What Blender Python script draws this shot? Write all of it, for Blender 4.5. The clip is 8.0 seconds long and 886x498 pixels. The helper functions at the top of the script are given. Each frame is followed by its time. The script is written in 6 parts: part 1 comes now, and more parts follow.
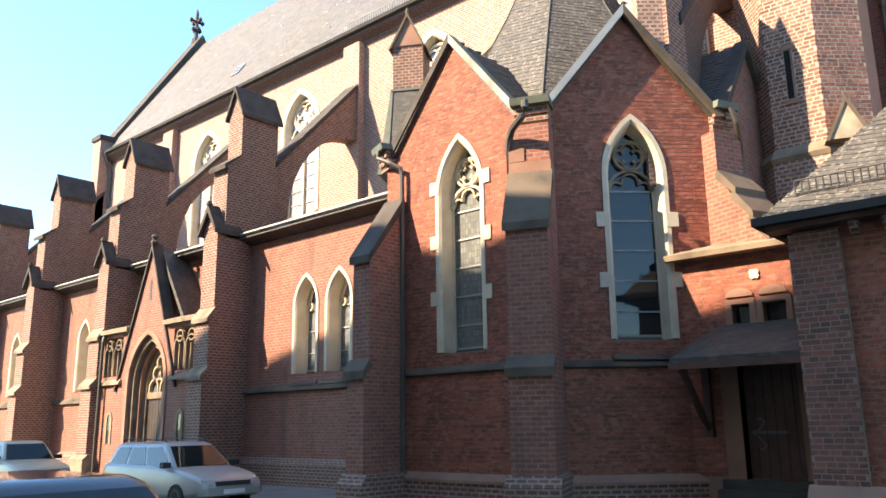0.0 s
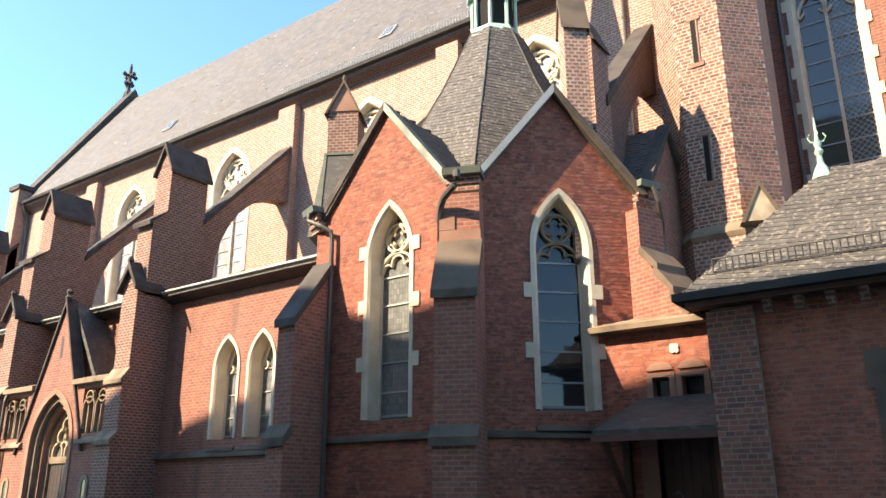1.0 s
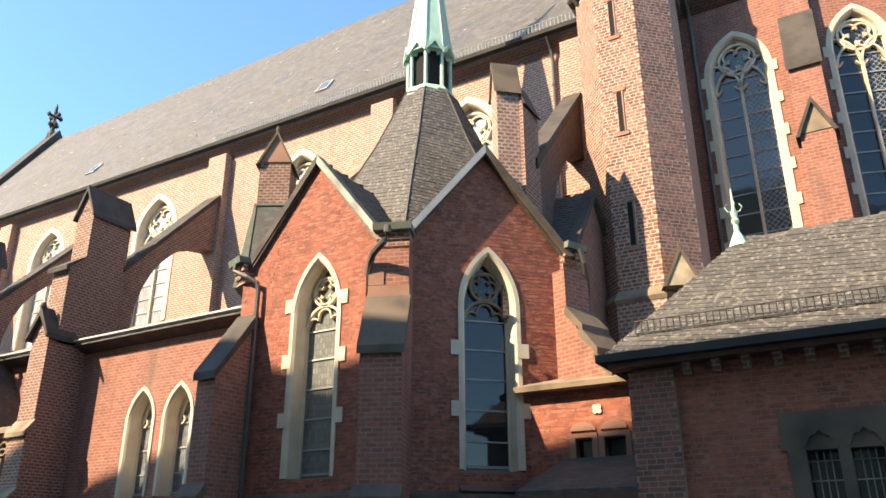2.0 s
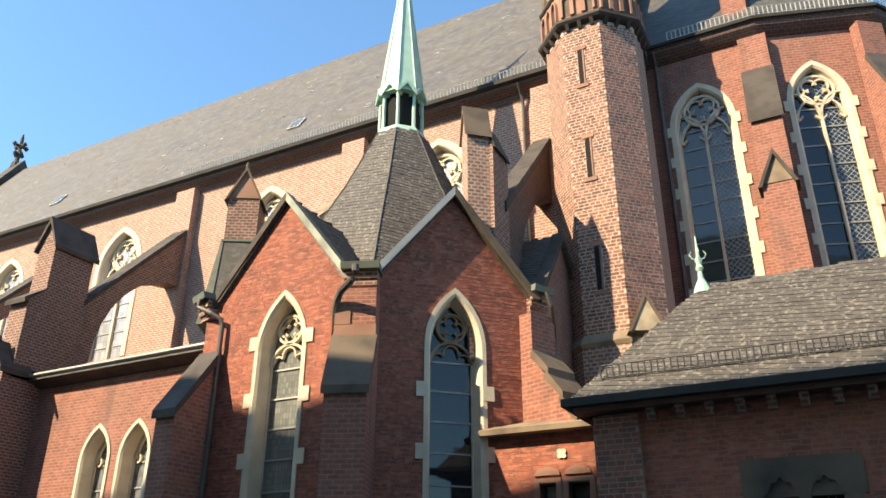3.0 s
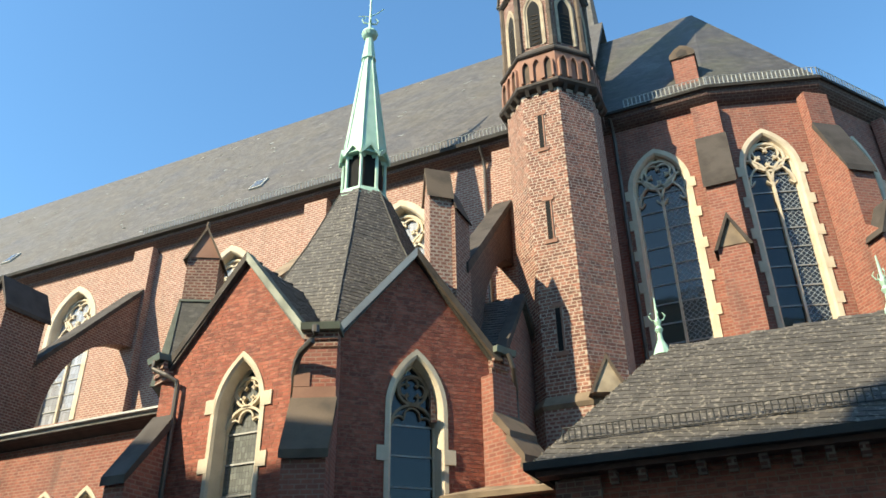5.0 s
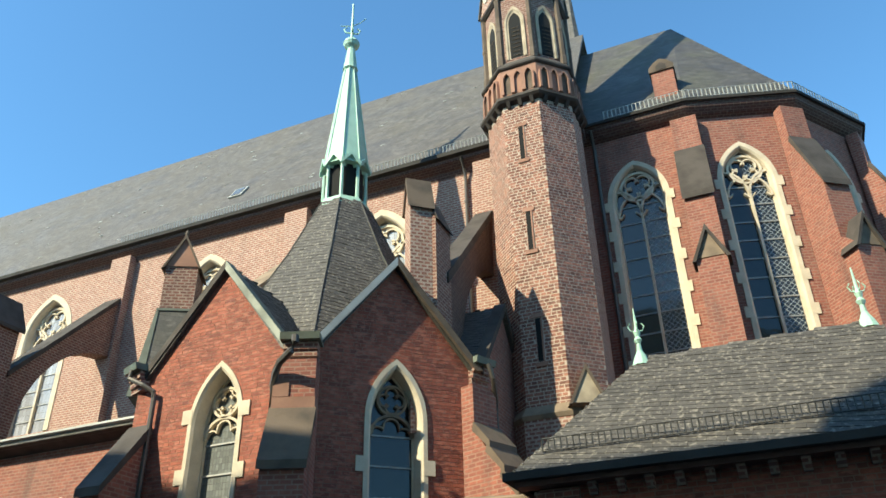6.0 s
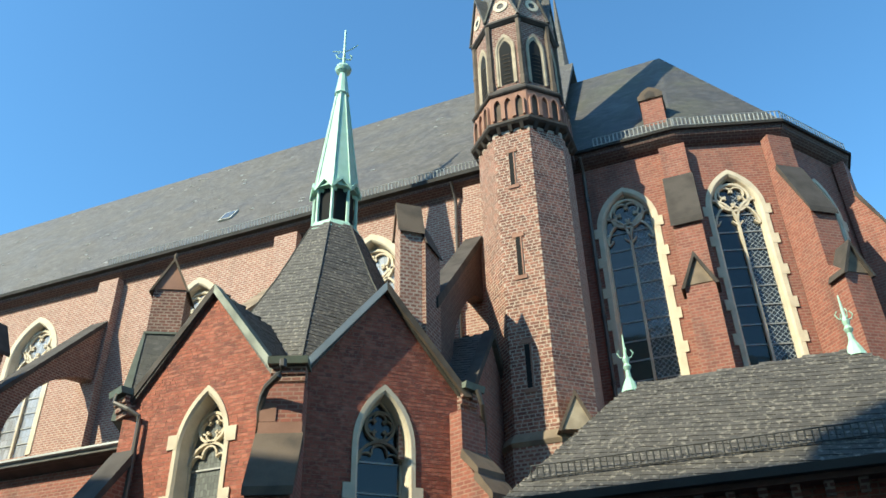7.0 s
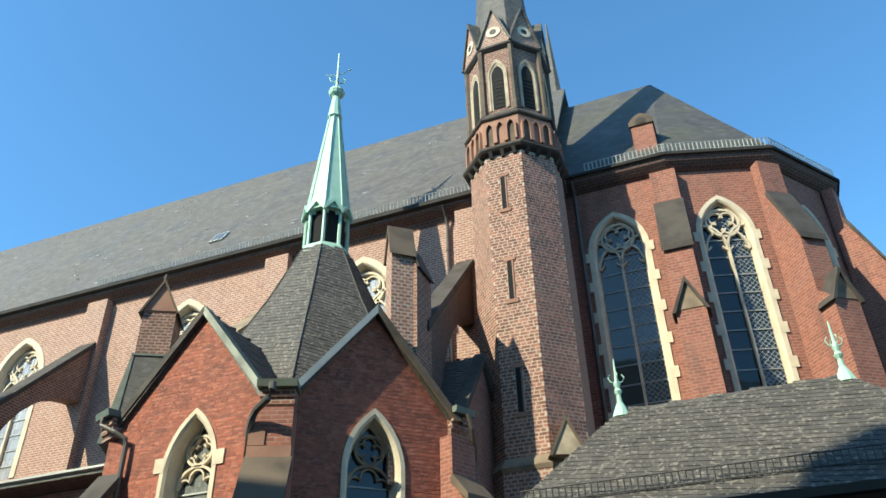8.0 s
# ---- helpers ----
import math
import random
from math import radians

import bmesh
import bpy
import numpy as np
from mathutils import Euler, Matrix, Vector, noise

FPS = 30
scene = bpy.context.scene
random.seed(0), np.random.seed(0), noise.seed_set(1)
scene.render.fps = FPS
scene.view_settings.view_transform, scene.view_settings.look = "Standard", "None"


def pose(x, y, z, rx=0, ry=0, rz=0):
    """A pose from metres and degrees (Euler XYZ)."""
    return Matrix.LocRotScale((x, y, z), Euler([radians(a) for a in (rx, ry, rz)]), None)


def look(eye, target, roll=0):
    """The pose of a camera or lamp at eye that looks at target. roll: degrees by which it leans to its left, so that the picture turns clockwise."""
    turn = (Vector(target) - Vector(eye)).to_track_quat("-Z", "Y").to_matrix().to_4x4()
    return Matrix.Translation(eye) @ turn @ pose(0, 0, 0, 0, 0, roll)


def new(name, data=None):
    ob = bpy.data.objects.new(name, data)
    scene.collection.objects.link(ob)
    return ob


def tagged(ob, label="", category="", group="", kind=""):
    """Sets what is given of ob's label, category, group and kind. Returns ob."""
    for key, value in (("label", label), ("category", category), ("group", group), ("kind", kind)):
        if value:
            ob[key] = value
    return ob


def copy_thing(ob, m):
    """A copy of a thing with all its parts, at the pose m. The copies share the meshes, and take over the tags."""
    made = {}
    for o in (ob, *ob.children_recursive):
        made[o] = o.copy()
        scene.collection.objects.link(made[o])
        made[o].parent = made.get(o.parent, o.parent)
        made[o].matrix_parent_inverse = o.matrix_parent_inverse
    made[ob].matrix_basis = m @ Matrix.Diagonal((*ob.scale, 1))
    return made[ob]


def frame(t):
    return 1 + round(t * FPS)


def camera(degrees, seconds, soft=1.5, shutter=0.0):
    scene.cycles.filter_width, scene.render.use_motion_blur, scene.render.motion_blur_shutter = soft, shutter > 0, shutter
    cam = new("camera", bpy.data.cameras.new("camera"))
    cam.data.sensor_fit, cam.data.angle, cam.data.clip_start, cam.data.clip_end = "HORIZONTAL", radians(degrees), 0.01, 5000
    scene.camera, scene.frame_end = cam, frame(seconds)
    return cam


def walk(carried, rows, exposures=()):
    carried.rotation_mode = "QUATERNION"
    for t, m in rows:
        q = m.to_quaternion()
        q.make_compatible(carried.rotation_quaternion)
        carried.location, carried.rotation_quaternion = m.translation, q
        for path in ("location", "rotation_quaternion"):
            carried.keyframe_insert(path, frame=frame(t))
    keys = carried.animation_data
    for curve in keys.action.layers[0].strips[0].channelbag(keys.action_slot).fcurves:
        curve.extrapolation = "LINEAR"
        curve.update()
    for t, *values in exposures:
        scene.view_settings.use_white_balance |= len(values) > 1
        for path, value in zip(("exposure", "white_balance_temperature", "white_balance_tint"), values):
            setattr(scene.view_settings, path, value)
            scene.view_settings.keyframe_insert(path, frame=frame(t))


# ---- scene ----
# ---------------------------------------------------------------- camera
EYE_Z = 1.7
cam = camera(59.08, 8.0, soft=1.6)
TURNS = [
    (0, 102.609, 0.776, 41.241),
    (0.5, 104.989, 0.294, 39.756),
    (1, 107.410, 0.151, 35.695),
    (1.5, 109.392, 0.265, 32.409),
    (2, 111.495, 0.143, 30.203),
    (3.5, 115.876, -0.145, 26.880),
    (4, 117.490, 0.060, 26.438),
    (4.5, 118.494, 0.369, 25.696),
    (6, 119.613, 1.258, 23.528),
    (6.5, 120.700, 0.962, 22.974),
    (7, 121.428, 1.253, 22.652),
    (7.5, 122.162, 1.146, 22.285),
    (8, 123.104, 1.233, 21.903)
]
walk(cam, [(t, pose(0, 0, EYE_Z, a, b, c)) for t, a, b, c in TURNS],
     exposures=[(0.0, 1.87, 7800, 14), (1.0, 1.67, 7750, 14), (2.0, 1.5, 7950, 12), (3.5, 1.17, 7850, 7), (4.5, 1.04, 7450, 5), (6.5, 0.88, 6600, -4), (8.0, 0.84, 6400, -4)])

# ---------------------------------------------------------------- world and sun
SUN = Vector((-0.68, -1.0, 0.88)).normalized()
world = bpy.data.worlds.new("sky")
scene.world = world
world.use_nodes = True
wn = world.node_tree
sky = wn.nodes.new("ShaderNodeTexSky")
sky.sky_type = 'NISHITA'
sky.sun_disc = False
sky.sun_elevation = math.asin(SUN.z)
sky.sun_rotation = math.atan2(SUN.x, SUN.y)
sky.air_density, sky.dust_density, sky.ozone_density = 1.0, 0.4, 2.2
tint = wn.nodes.new("ShaderNodeMix")
tint.data_type, tint.blend_type = 'RGBA', 'MULTIPLY'
tint.inputs[0].default_value = 1.0
tint.inputs[7].default_value = (0.66, 0.98, 1.18, 1)
wn.links.new(sky.outputs[0], tint.inputs[6])
wn.links.new(tint.outputs[2], wn.nodes["Background"].inputs[0])
wn.nodes["Background"].inputs[1].default_value = 0.15
sun_data = bpy.data.lights.new("sun", 'SUN')
sun_data.energy, sun_data.angle, sun_data.color = 4.8, radians(0.53), (1.0, 0.885, 0.71)
sun = new("sun", sun_data)
sun.matrix_world = look(SUN * 90, (0, 0, 0))


# ---------------------------------------------------------------- materials
def mat_new(name):
    m = bpy.data.materials.new(name)
    m.use_nodes = True
    return m, m.node_tree, m.node_tree.nodes["Principled BSDF"]


def node(nt, kind, **inputs):
    n = nt.nodes.new(kind)
    for k, v in inputs.items():
        n.inputs[k.replace("_", " ")].default_value = v
    return n


def math_node(nt, op, a, b=None):
    n = nt.nodes.new("ShaderNodeMath")
    n.operation = op
    for i, v in enumerate((a, b)):
        if v is None:
            continue
        if isinstance(v, (int, float)):
            n.inputs[i].default_value = v
        else:
            nt.links.new(v, n.inputs[i])
    return n.outputs[0]


def vmath(nt, op, a, b=None):
    n = nt.nodes.new("ShaderNodeVectorMath")
    n.operation = op
    for i, v in enumerate((a, b)):
        if v is None:
            continue
        if isinstance(v, tuple):
            n.inputs[i].default_value = v
        else:
            nt.links.new(v, n.inputs[i])
    return n


def mix(nt, fac, a, b, blend='MIX'):
    n = nt.nodes.new("ShaderNodeMix")
    n.data_type, n.blend_type = 'RGBA', blend
    for i, v in ((0, fac), (6, a), (7, b)):
        if isinstance(v, (int, float)):
            n.inputs[i].default_value = v
        elif isinstance(v, tuple):
            n.inputs[i].default_value = (*v, 1)
        else:
            nt.links.new(v, n.inputs[i])
    return n.outputs[2]


def ramp(nt, fac, lo, hi, a=0.0, b=1.0):
    n = nt.nodes.new("ShaderNodeMapRange")
    nt.links.new(fac, n.inputs[0])
    n.inputs[1].default_value, n.inputs[2].default_value = lo, hi
    n.inputs[3].default_value, n.inputs[4].default_value = a, b
    return n.outputs[0]


def noise_at(nt, vec, scale, detail=4.0):
    n = node(nt, "ShaderNodeTexNoise", Scale=scale, Detail=detail)
    nt.links.new(vec, n.inputs["Vector"])
    return n.outputs["Fac"]


def surface_uv(nt):
    """Metres along the surface: level, and up its slope."""
    g = nt.nodes.new("ShaderNodeNewGeometry")
    t = vmath(nt, 'NORMALIZE', vmath(nt, 'CROSS_PRODUCT', (0, 0, 1), g.outputs["True Normal"]).outputs[0]).outputs[0]
    b = vmath(nt, 'CROSS_PRODUCT', g.outputs["True Normal"], t).outputs[0]
    u = vmath(nt, 'DOT_PRODUCT', g.outputs["Position"], t).outputs["Value"]
    v = vmath(nt, 'DOT_PRODUCT', g.outputs["Position"], b).outputs["Value"]
    c = nt.nodes.new("ShaderNodeCombineXYZ")
    nt.links.new(u, c.inputs[0])
    nt.links.new(v, c.inputs[1])
    return c.outputs[0], g.outputs["Position"]


def bump(nt, bsdf, height, strength, distance=0.01):
    n = node(nt, "ShaderNodeBump", Strength=strength, Distance=distance)
    nt.links.new(height, n.inputs["Height"])
    nt.links.new(n.outputs[0], bsdf.inputs["Normal"])


def brick_material(name, c1, c2, mortar, width=0.26, row=0.077, joint=0.011, stain=0.25, soot=(0.06, 0.045, 0.04), streak=0.5):
    m, nt, p = mat_new(name)
    uv, pos = surface_uv(nt)
    br = node(nt, "ShaderNodeTexBrick", Scale=1.0, Mortar_Size=joint, Mortar_Smooth=0.25, Bias=-0.1, Brick_Width=width, Row_Height=row)
    br.offset = 0.5
    nt.links.new(uv, br.inputs["Vector"])
    br.inputs["Color1"].default_value = (*c1, 1)
    br.inputs["Color2"].default_value = (*c2, 1)
    br.inputs["Mortar"].default_value = (*mortar, 1)
    grain = noise_at(nt, pos, 45, 5)
    patch = noise_at(nt, pos, 0.9, 5)
    fine = noise_at(nt, pos, 7.0, 3)
    col = mix(nt, ramp(nt, fine, 0.35, 0.7, 0.0, 0.5), br.outputs["Color"], tuple(x * 0.55 for x in c1))
    col = mix(nt, ramp(nt, grain, 0.3, 0.75, 0.0, 0.35), col, tuple(min(1, x * 1.35) for x in c2))
    # run-off streaks and soot, long in height
    st = nt.nodes.new("ShaderNodeMapping")
    st.inputs["Scale"].default_value = (2.2, 2.2, 0.35)
    nt.links.new(pos, st.inputs[0])
    run = noise_at(nt, st.outputs[0], 1.0, 6)
    col = mix(nt, ramp(nt, run, 0.52, 0.78, 0.0, streak), col, soot)
    col = mix(nt, ramp(nt, patch, 0.5, 0.8, 0.0, stain), col, tuple(x * 0.5 + 0.04 for x in mortar))
    nt.links.new(col, p.inputs["Base Color"])
    nt.links.new(ramp(nt, grain, 0.2, 0.8, 0.75, 0.95), p.inputs["Roughness"])
    h = math_node(nt, 'ADD', math_node(nt, 'MULTIPLY', br.outputs["Fac"], -1.0), math_node(nt, 'MULTIPLY', grain, 0.35))
    bump(nt, p, h, 0.7, 0.008)
    return m


def slate_material(name, base, light, width=0.22, row=0.14, per_piece=False, moss=(0.07, 0.075, 0.045)):
    m, nt, p = mat_new(name)
    uv, pos = surface_uv(nt)
    br = node(nt, "ShaderNodeTexBrick", Scale=1.0, Mortar_Size=0.006, Mortar_Smooth=0.6, Bias=-0.2, Brick_Width=width, Row_Height=row)
    # slates are laid in slightly leaning courses
    mp = nt.nodes.new("ShaderNodeMapping")
    mp.inputs["Rotation"].default_value = (0, 0, radians(7))
    nt.links.new(uv, mp.inputs[0])
    nt.links.new(mp.outputs[0], br.inputs["Vector"])
    br.inputs["Color1"].default_value = (*base, 1)
    br.inputs["Color2"].default_value = (*light, 1)
    br.inputs["Mortar"].default_value = (*[x * 0.35 for x in base], 1)
    grain = noise_at(nt, pos, 30, 5)
    patch = noise_at(nt, pos, 0.7, 5)
    col = mix(nt, ramp(nt, patch, 0.45, 0.75, 0.0, 0.6), br.outputs["Color"], moss)
    col = mix(nt, ramp(nt, grain, 0.5, 0.8, 0.0, 0.4), col, tuple(min(1, x * 1.7) for x in light))
    col = mix(nt, ramp(nt, noise_at(nt, pos, 2.6, 6), 0.46, 0.6, 0.0, 0.4), col, tuple(x * 0.6 for x in base))
    fl = nt.nodes.new("ShaderNodeMapping")
    fl.inputs["Scale"].default_value = (0.5, 1.0, 1.3)
    nt.links.new(pos, fl.inputs[0])
    col = mix(nt, ramp(nt, noise_at(nt, fl.outputs[0], 7.0, 4), 0.56, 0.66, 0.0, 0.5), col, tuple(min(1, x * 1.6) for x in light))
    nt.links.new(col, p.inputs["Base Color"])
    nt.links.new(ramp(nt, patch, 0.3, 0.7, 0.5, 0.75), p.inputs["Roughness"])
    h = math_node(nt, 'ADD', math_node(nt, 'MULTIPLY', br.outputs["Fac"], -1.0), math_node(nt, 'MULTIPLY', grain, 0.4))
    bump(nt, p, h, 0.6, 0.012)
    return m


def rough_material(name, base, dark, rough=0.85, metal=0.0, patch_scale=1.6, grain_scale=40, amount=0.6, bump_amount=0.4, piece=0.0):
    m, nt, p = mat_new(name)
    g = nt.nodes.new("ShaderNodeNewGeometry")
    pos = g.outputs["Position"]
    patch = noise_at(nt, pos, patch_scale, 6)
    grain = noise_at(nt, pos, grain_scale, 5)
    col = mix(nt, ramp(nt, patch, 0.42, 0.72, 0.0, amount), base, dark)
    col = mix(nt, ramp(nt, grain, 0.35, 0.8, 0.0, 0.3), col, tuple(x * 0.6 for x in base))
    if piece:
        col = mix(nt, ramp(nt, g.outputs["Random Per Island"], 0.0, 1.0, 0.0, piece), col, tuple(x * 0.45 for x in base))
    nt.links.new(col, p.inputs["Base Color"])
    nt.links.new(ramp(nt, patch, 0.3, 0.7, max(0.05, rough - 0.12), min(1, rough + 0.08)), p.inputs["Roughness"])
    p.inputs["Metallic"].default_value = metal
    bump(nt, p, grain, bump_amount, 0.006)
    return m


def plain_material(name, base, rough=0.5, metal=0.0, coat=0.0):
    m, nt, p = mat_new(name)
    g = nt.nodes.new("ShaderNodeNewGeometry")
    n = noise_at(nt, g.outputs["Position"], 6.0, 5)
    nt.links.new(mix(nt, ramp(nt, n, 0.4, 0.7, 0.0, 0.35), base, tuple(x * 0.7 for x in base)), p.inputs["Base Color"])
    p.inputs["Roughness"].default_value, p.inputs["Metallic"].default_value = rough, metal
    p.inputs["Coat Weight"].default_value = coat
    return m


def glass_material(name, base, trans=0.6, rough=0.06):
    m, nt, p = mat_new(name)
    g = nt.nodes.new("ShaderNodeNewGeometry")
    n = noise_at(nt, g.outputs["Position"], 9.0, 3)
    big = noise_at(nt, g.outputs["Position"], 1.7, 2)
    nt.links.new(mix(nt, ramp(nt, n, 0.4, 0.65), base, tuple(x * 0.6 for x in base)), p.inputs["Base Color"])
    p.inputs["Transmission Weight"].default_value = trans
    p.inputs["Roughness"].default_value = rough
    p.inputs["IOR"].default_value = 1.5
    p.inputs["Specular IOR Level"].default_value = 0.5
    bump(nt, p, big, 0.12, 0.02)
    return m


def lattice_glass(name, base, line, pitch=0.13, turn=45, tall=1.0):
    """Leaded glass with a net of strips, turned to diamonds or upright."""
    m, nt, p = mat_new(name)
    uv, pos = surface_uv(nt)
    mp = nt.nodes.new("ShaderNodeMapping")
    mp.inputs["Rotation"].default_value = (0, 0, radians(turn))
    nt.links.new(uv, mp.inputs[0])
    br = node(nt, "ShaderNodeTexBrick", Scale=1.0, Mortar_Size=0.006, Mortar_Smooth=0.2, Brick_Width=pitch, Row_Height=pitch * tall)
    br.offset = 0.0
    nt.links.new(mp.outputs[0], br.inputs["Vector"])
    br.inputs["Color1"].default_value = (*base, 1)
    br.inputs["Color2"].default_value = (*[x * 1.5 for x in base], 1)
    br.inputs["Mortar"].default_value = (*line, 1)
    nt.links.new(br.outputs["Color"], p.inputs["Base Color"])
    nt.links.new(math_node(nt, 'SUBTRACT', 0.45, math_node(nt, 'MULTIPLY', br.outputs["Fac"], 0.45)), p.inputs["Transmission Weight"])
    nt.links.new(ramp(nt, br.outputs["Fac"], 0, 1, 0.05, 0.7), p.inputs["Roughness"])
    p.inputs["Specular IOR Level"].default_value = 0.5
    bump(nt, p, noise_at(nt, pos, 2.3, 2), 0.15, 0.02)
    return m


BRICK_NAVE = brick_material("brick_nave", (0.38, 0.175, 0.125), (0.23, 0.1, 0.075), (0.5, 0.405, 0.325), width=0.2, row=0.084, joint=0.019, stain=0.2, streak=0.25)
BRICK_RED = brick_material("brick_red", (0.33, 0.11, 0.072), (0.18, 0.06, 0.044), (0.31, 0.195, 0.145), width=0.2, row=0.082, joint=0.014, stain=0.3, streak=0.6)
BRICK_DARK = brick_material("brick_dark", (0.22, 0.082, 0.056), (0.11, 0.047, 0.038), (0.36, 0.27, 0.21), width=0.18, row=0.084, joint=0.019, stain=0.12, streak=0.35)
# sooty brick tone, also used to paint the shade under eaves
BRICK_SOOT_SHADE = brick_material("brick_soot_shade", (0.115, 0.052, 0.04), (0.065, 0.034, 0.03), (0.16, 0.115, 0.09), width=0.18, row=0.084, joint=0.017, stain=0.1, streak=0.5)
BRICK_TOWER = brick_material("brick_tower", (0.34, 0.15, 0.105), (0.16, 0.066, 0.05), (0.47, 0.38, 0.305), width=0.15, row=0.088, joint=0.022, stain=0.15, streak=0.2)
SLATE = slate_material("slate", (0.075, 0.066, 0.058), (0.118, 0.105, 0.092), moss=(0.095, 0.083, 0.068))
SLATE_DARK = slate_material("slate_dark", (0.052, 0.047, 0.042), (0.085, 0.077, 0.067))


def piece_material(name, c1, c2, c3, rough=0.85, grain=40, relief=0.4, soot=0.5, fleck=None, stretch=(0.55, 0.8, 1.6), rare=0.52):
    """For single pieces: each has its own tone."""
    m, nt, p = mat_new(name)
    g = nt.nodes.new("ShaderNodeNewGeometry")
    oi = nt.nodes.new("ShaderNodeObjectInfo")
    r = math_node(nt, 'FRACT', math_node(nt, 'ADD', g.outputs["Random Per Island"], math_node(nt, 'MULTIPLY', oi.outputs["Random"], 7.31)))
    pos = g.outputs["Position"]
    gr = noise_at(nt, pos, grain, 5)
    pt = noise_at(nt, pos, 0.9, 5)
    col = mix(nt, r, c1, c2)
    col = mix(nt, ramp(nt, r, 0.86, 1.0, 0.0, 0.6), col, c3)
    col = mix(nt, ramp(nt, gr, 0.35, 0.75, 0.0, 0.4), col, tuple(x * 0.6 for x in c2))
    col = mix(nt, ramp(nt, pt, 0.5, 0.8, 0.0, 0.4), col, c3)
    col = mix(nt, ramp(nt, noise_at(nt, pos, 3.3, 6), 0.44, 0.6, 0.0, soot), col, tuple(x * 0.5 for x in c2))
    # pale scuffs and lichen, longer than high
    mp = nt.nodes.new("ShaderNodeMapping")
    mp.inputs["Scale"].default_value = stretch
    nt.links.new(pos, mp.inputs[0])
    col = mix(nt, ramp(nt, noise_at(nt, mp.outputs[0], 10.0, 4), rare, rare + 0.1, 0.0, 0.65 if fleck else 0.4), col, fleck or tuple(min(1, x * 1.5) for x in c1))
    nt.links.new(col, p.inputs["Base Color"])
    nt.links.new(ramp(nt, gr, 0.2, 0.8, rough - 0.1, min(1.0, rough + 0.08)), p.inputs["Roughness"])
    bump(nt, p, gr, relief, 0.012)
    return m


PIECE_RED = piece_material("brick_piece_red", (0.39, 0.11, 0.064), (0.24, 0.064, 0.041), (0.14, 0.052, 0.042), fleck=(0.43, 0.16, 0.105))
PIECE_DARK = piece_material("brick_piece_dark", (0.31, 0.1, 0.066), (0.11, 0.048, 0.04), (0.09, 0.045, 0.042), fleck=(0.3, 0.125, 0.088), rare=0.56)
PIECE_TOWER = piece_material("brick_piece_tower", (0.36, 0.155, 0.105), (0.13, 0.055, 0.043), (0.35, 0.2, 0.14))
PIECE_SLATE = piece_material("slate_piece", (0.064, 0.057, 0.05), (0.084, 0.075, 0.065), (0.11, 0.098, 0.084), 0.7, 25, 0.5, 0.6, (0.25, 0.222, 0.185), (1.3, 1.3, 1.7), 0.55)
PIECE_SLATE_DARK = piece_material("slate_piece_dark", (0.055, 0.051, 0.047), (0.074, 0.069, 0.063), (0.095, 0.088, 0.08), 0.6, 25, 0.4, 0.4, (0.105, 0.099, 0.09))
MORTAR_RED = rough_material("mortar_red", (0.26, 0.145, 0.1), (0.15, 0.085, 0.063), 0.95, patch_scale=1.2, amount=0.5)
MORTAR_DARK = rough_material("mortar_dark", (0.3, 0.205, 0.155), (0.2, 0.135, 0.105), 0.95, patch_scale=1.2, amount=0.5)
MORTAR_TOWER = rough_material("mortar_tower", (0.48, 0.39, 0.315), (0.36, 0.29, 0.23), 0.95, patch_scale=1.2, amount=0.5)
STONE = rough_material("sandstone", (0.62, 0.53, 0.40), (0.38, 0.31, 0.225), 0.9, patch_scale=2.5, amount=0.5)
# weathered tone; on one chapel window's tracery it stands in for shade
STONE_DIRT_SHADE = rough_material("weathered_shade_sandstone", (0.27, 0.20, 0.135), (0.09, 0.07, 0.055), 0.9, patch_scale=1.8, amount=0.85)
STONE_BLACK = rough_material("sooty_stone", (0.062, 0.05, 0.042), (0.028, 0.024, 0.022), 0.9, patch_scale=2.2, amount=0.7)
STONE_PINK = rough_material("red_sandstone", (0.33, 0.175, 0.12), (0.16, 0.09, 0.07), 0.9, patch_scale=1.5, amount=0.6)
ZINC = rough_material("zinc", (0.085, 0.08, 0.072), (0.05, 0.048, 0.045), 0.6, 0.3, amount=0.6, bump_amount=0.1)
# dark tone that imitates shade in small uncut openings
SHADE_DARK = rough_material("opening_shade_dark", (0.045, 0.042, 0.04), (0.02, 0.02, 0.02), 0.5, 0.2, amount=0.5, bump_amount=0.1)
GUTTER_METAL = rough_material("dull_gutter_metal", (0.05, 0.047, 0.044), (0.028, 0.027, 0.026), 0.95, 0.0, amount=0.6, bump_amount=0.2)
GUTTER_METAL.node_tree.nodes["Principled BSDF"].inputs["Specular IOR Level"].default_value = 0.15
PIPE_METAL = rough_material("weathered_pipe_metal", (0.10, 0.085, 0.072), (0.05, 0.045, 0.04), 0.5, 0.3, amount=0.5, bump_amount=0.1)
# black for recesses and openings: their shade is put into the colour
SHADE_BLACK = plain_material("recess_shade_black", (0.006, 0.006, 0.006), 0.95)
COPPER = rough_material("green_copper", (0.40, 0.60, 0.48), (0.24, 0.42, 0.33), 0.6, 0.0, patch_scale=3.0, amount=0.5, bump_amount=0.12)
COPPER_DULL = rough_material("dull_copper", (0.125, 0.145, 0.115), (0.07, 0.078, 0.064), 0.6, 0.1, patch_scale=3.0, amount=0.7, bump_amount=0.12)
GLASS = glass_material("leaded_glass", (0.24, 0.25, 0.26), 0.4, 0.1)
GLASS_DARK = glass_material("dark_glass", (0.025, 0.028, 0.03), 0.25, 0.04)
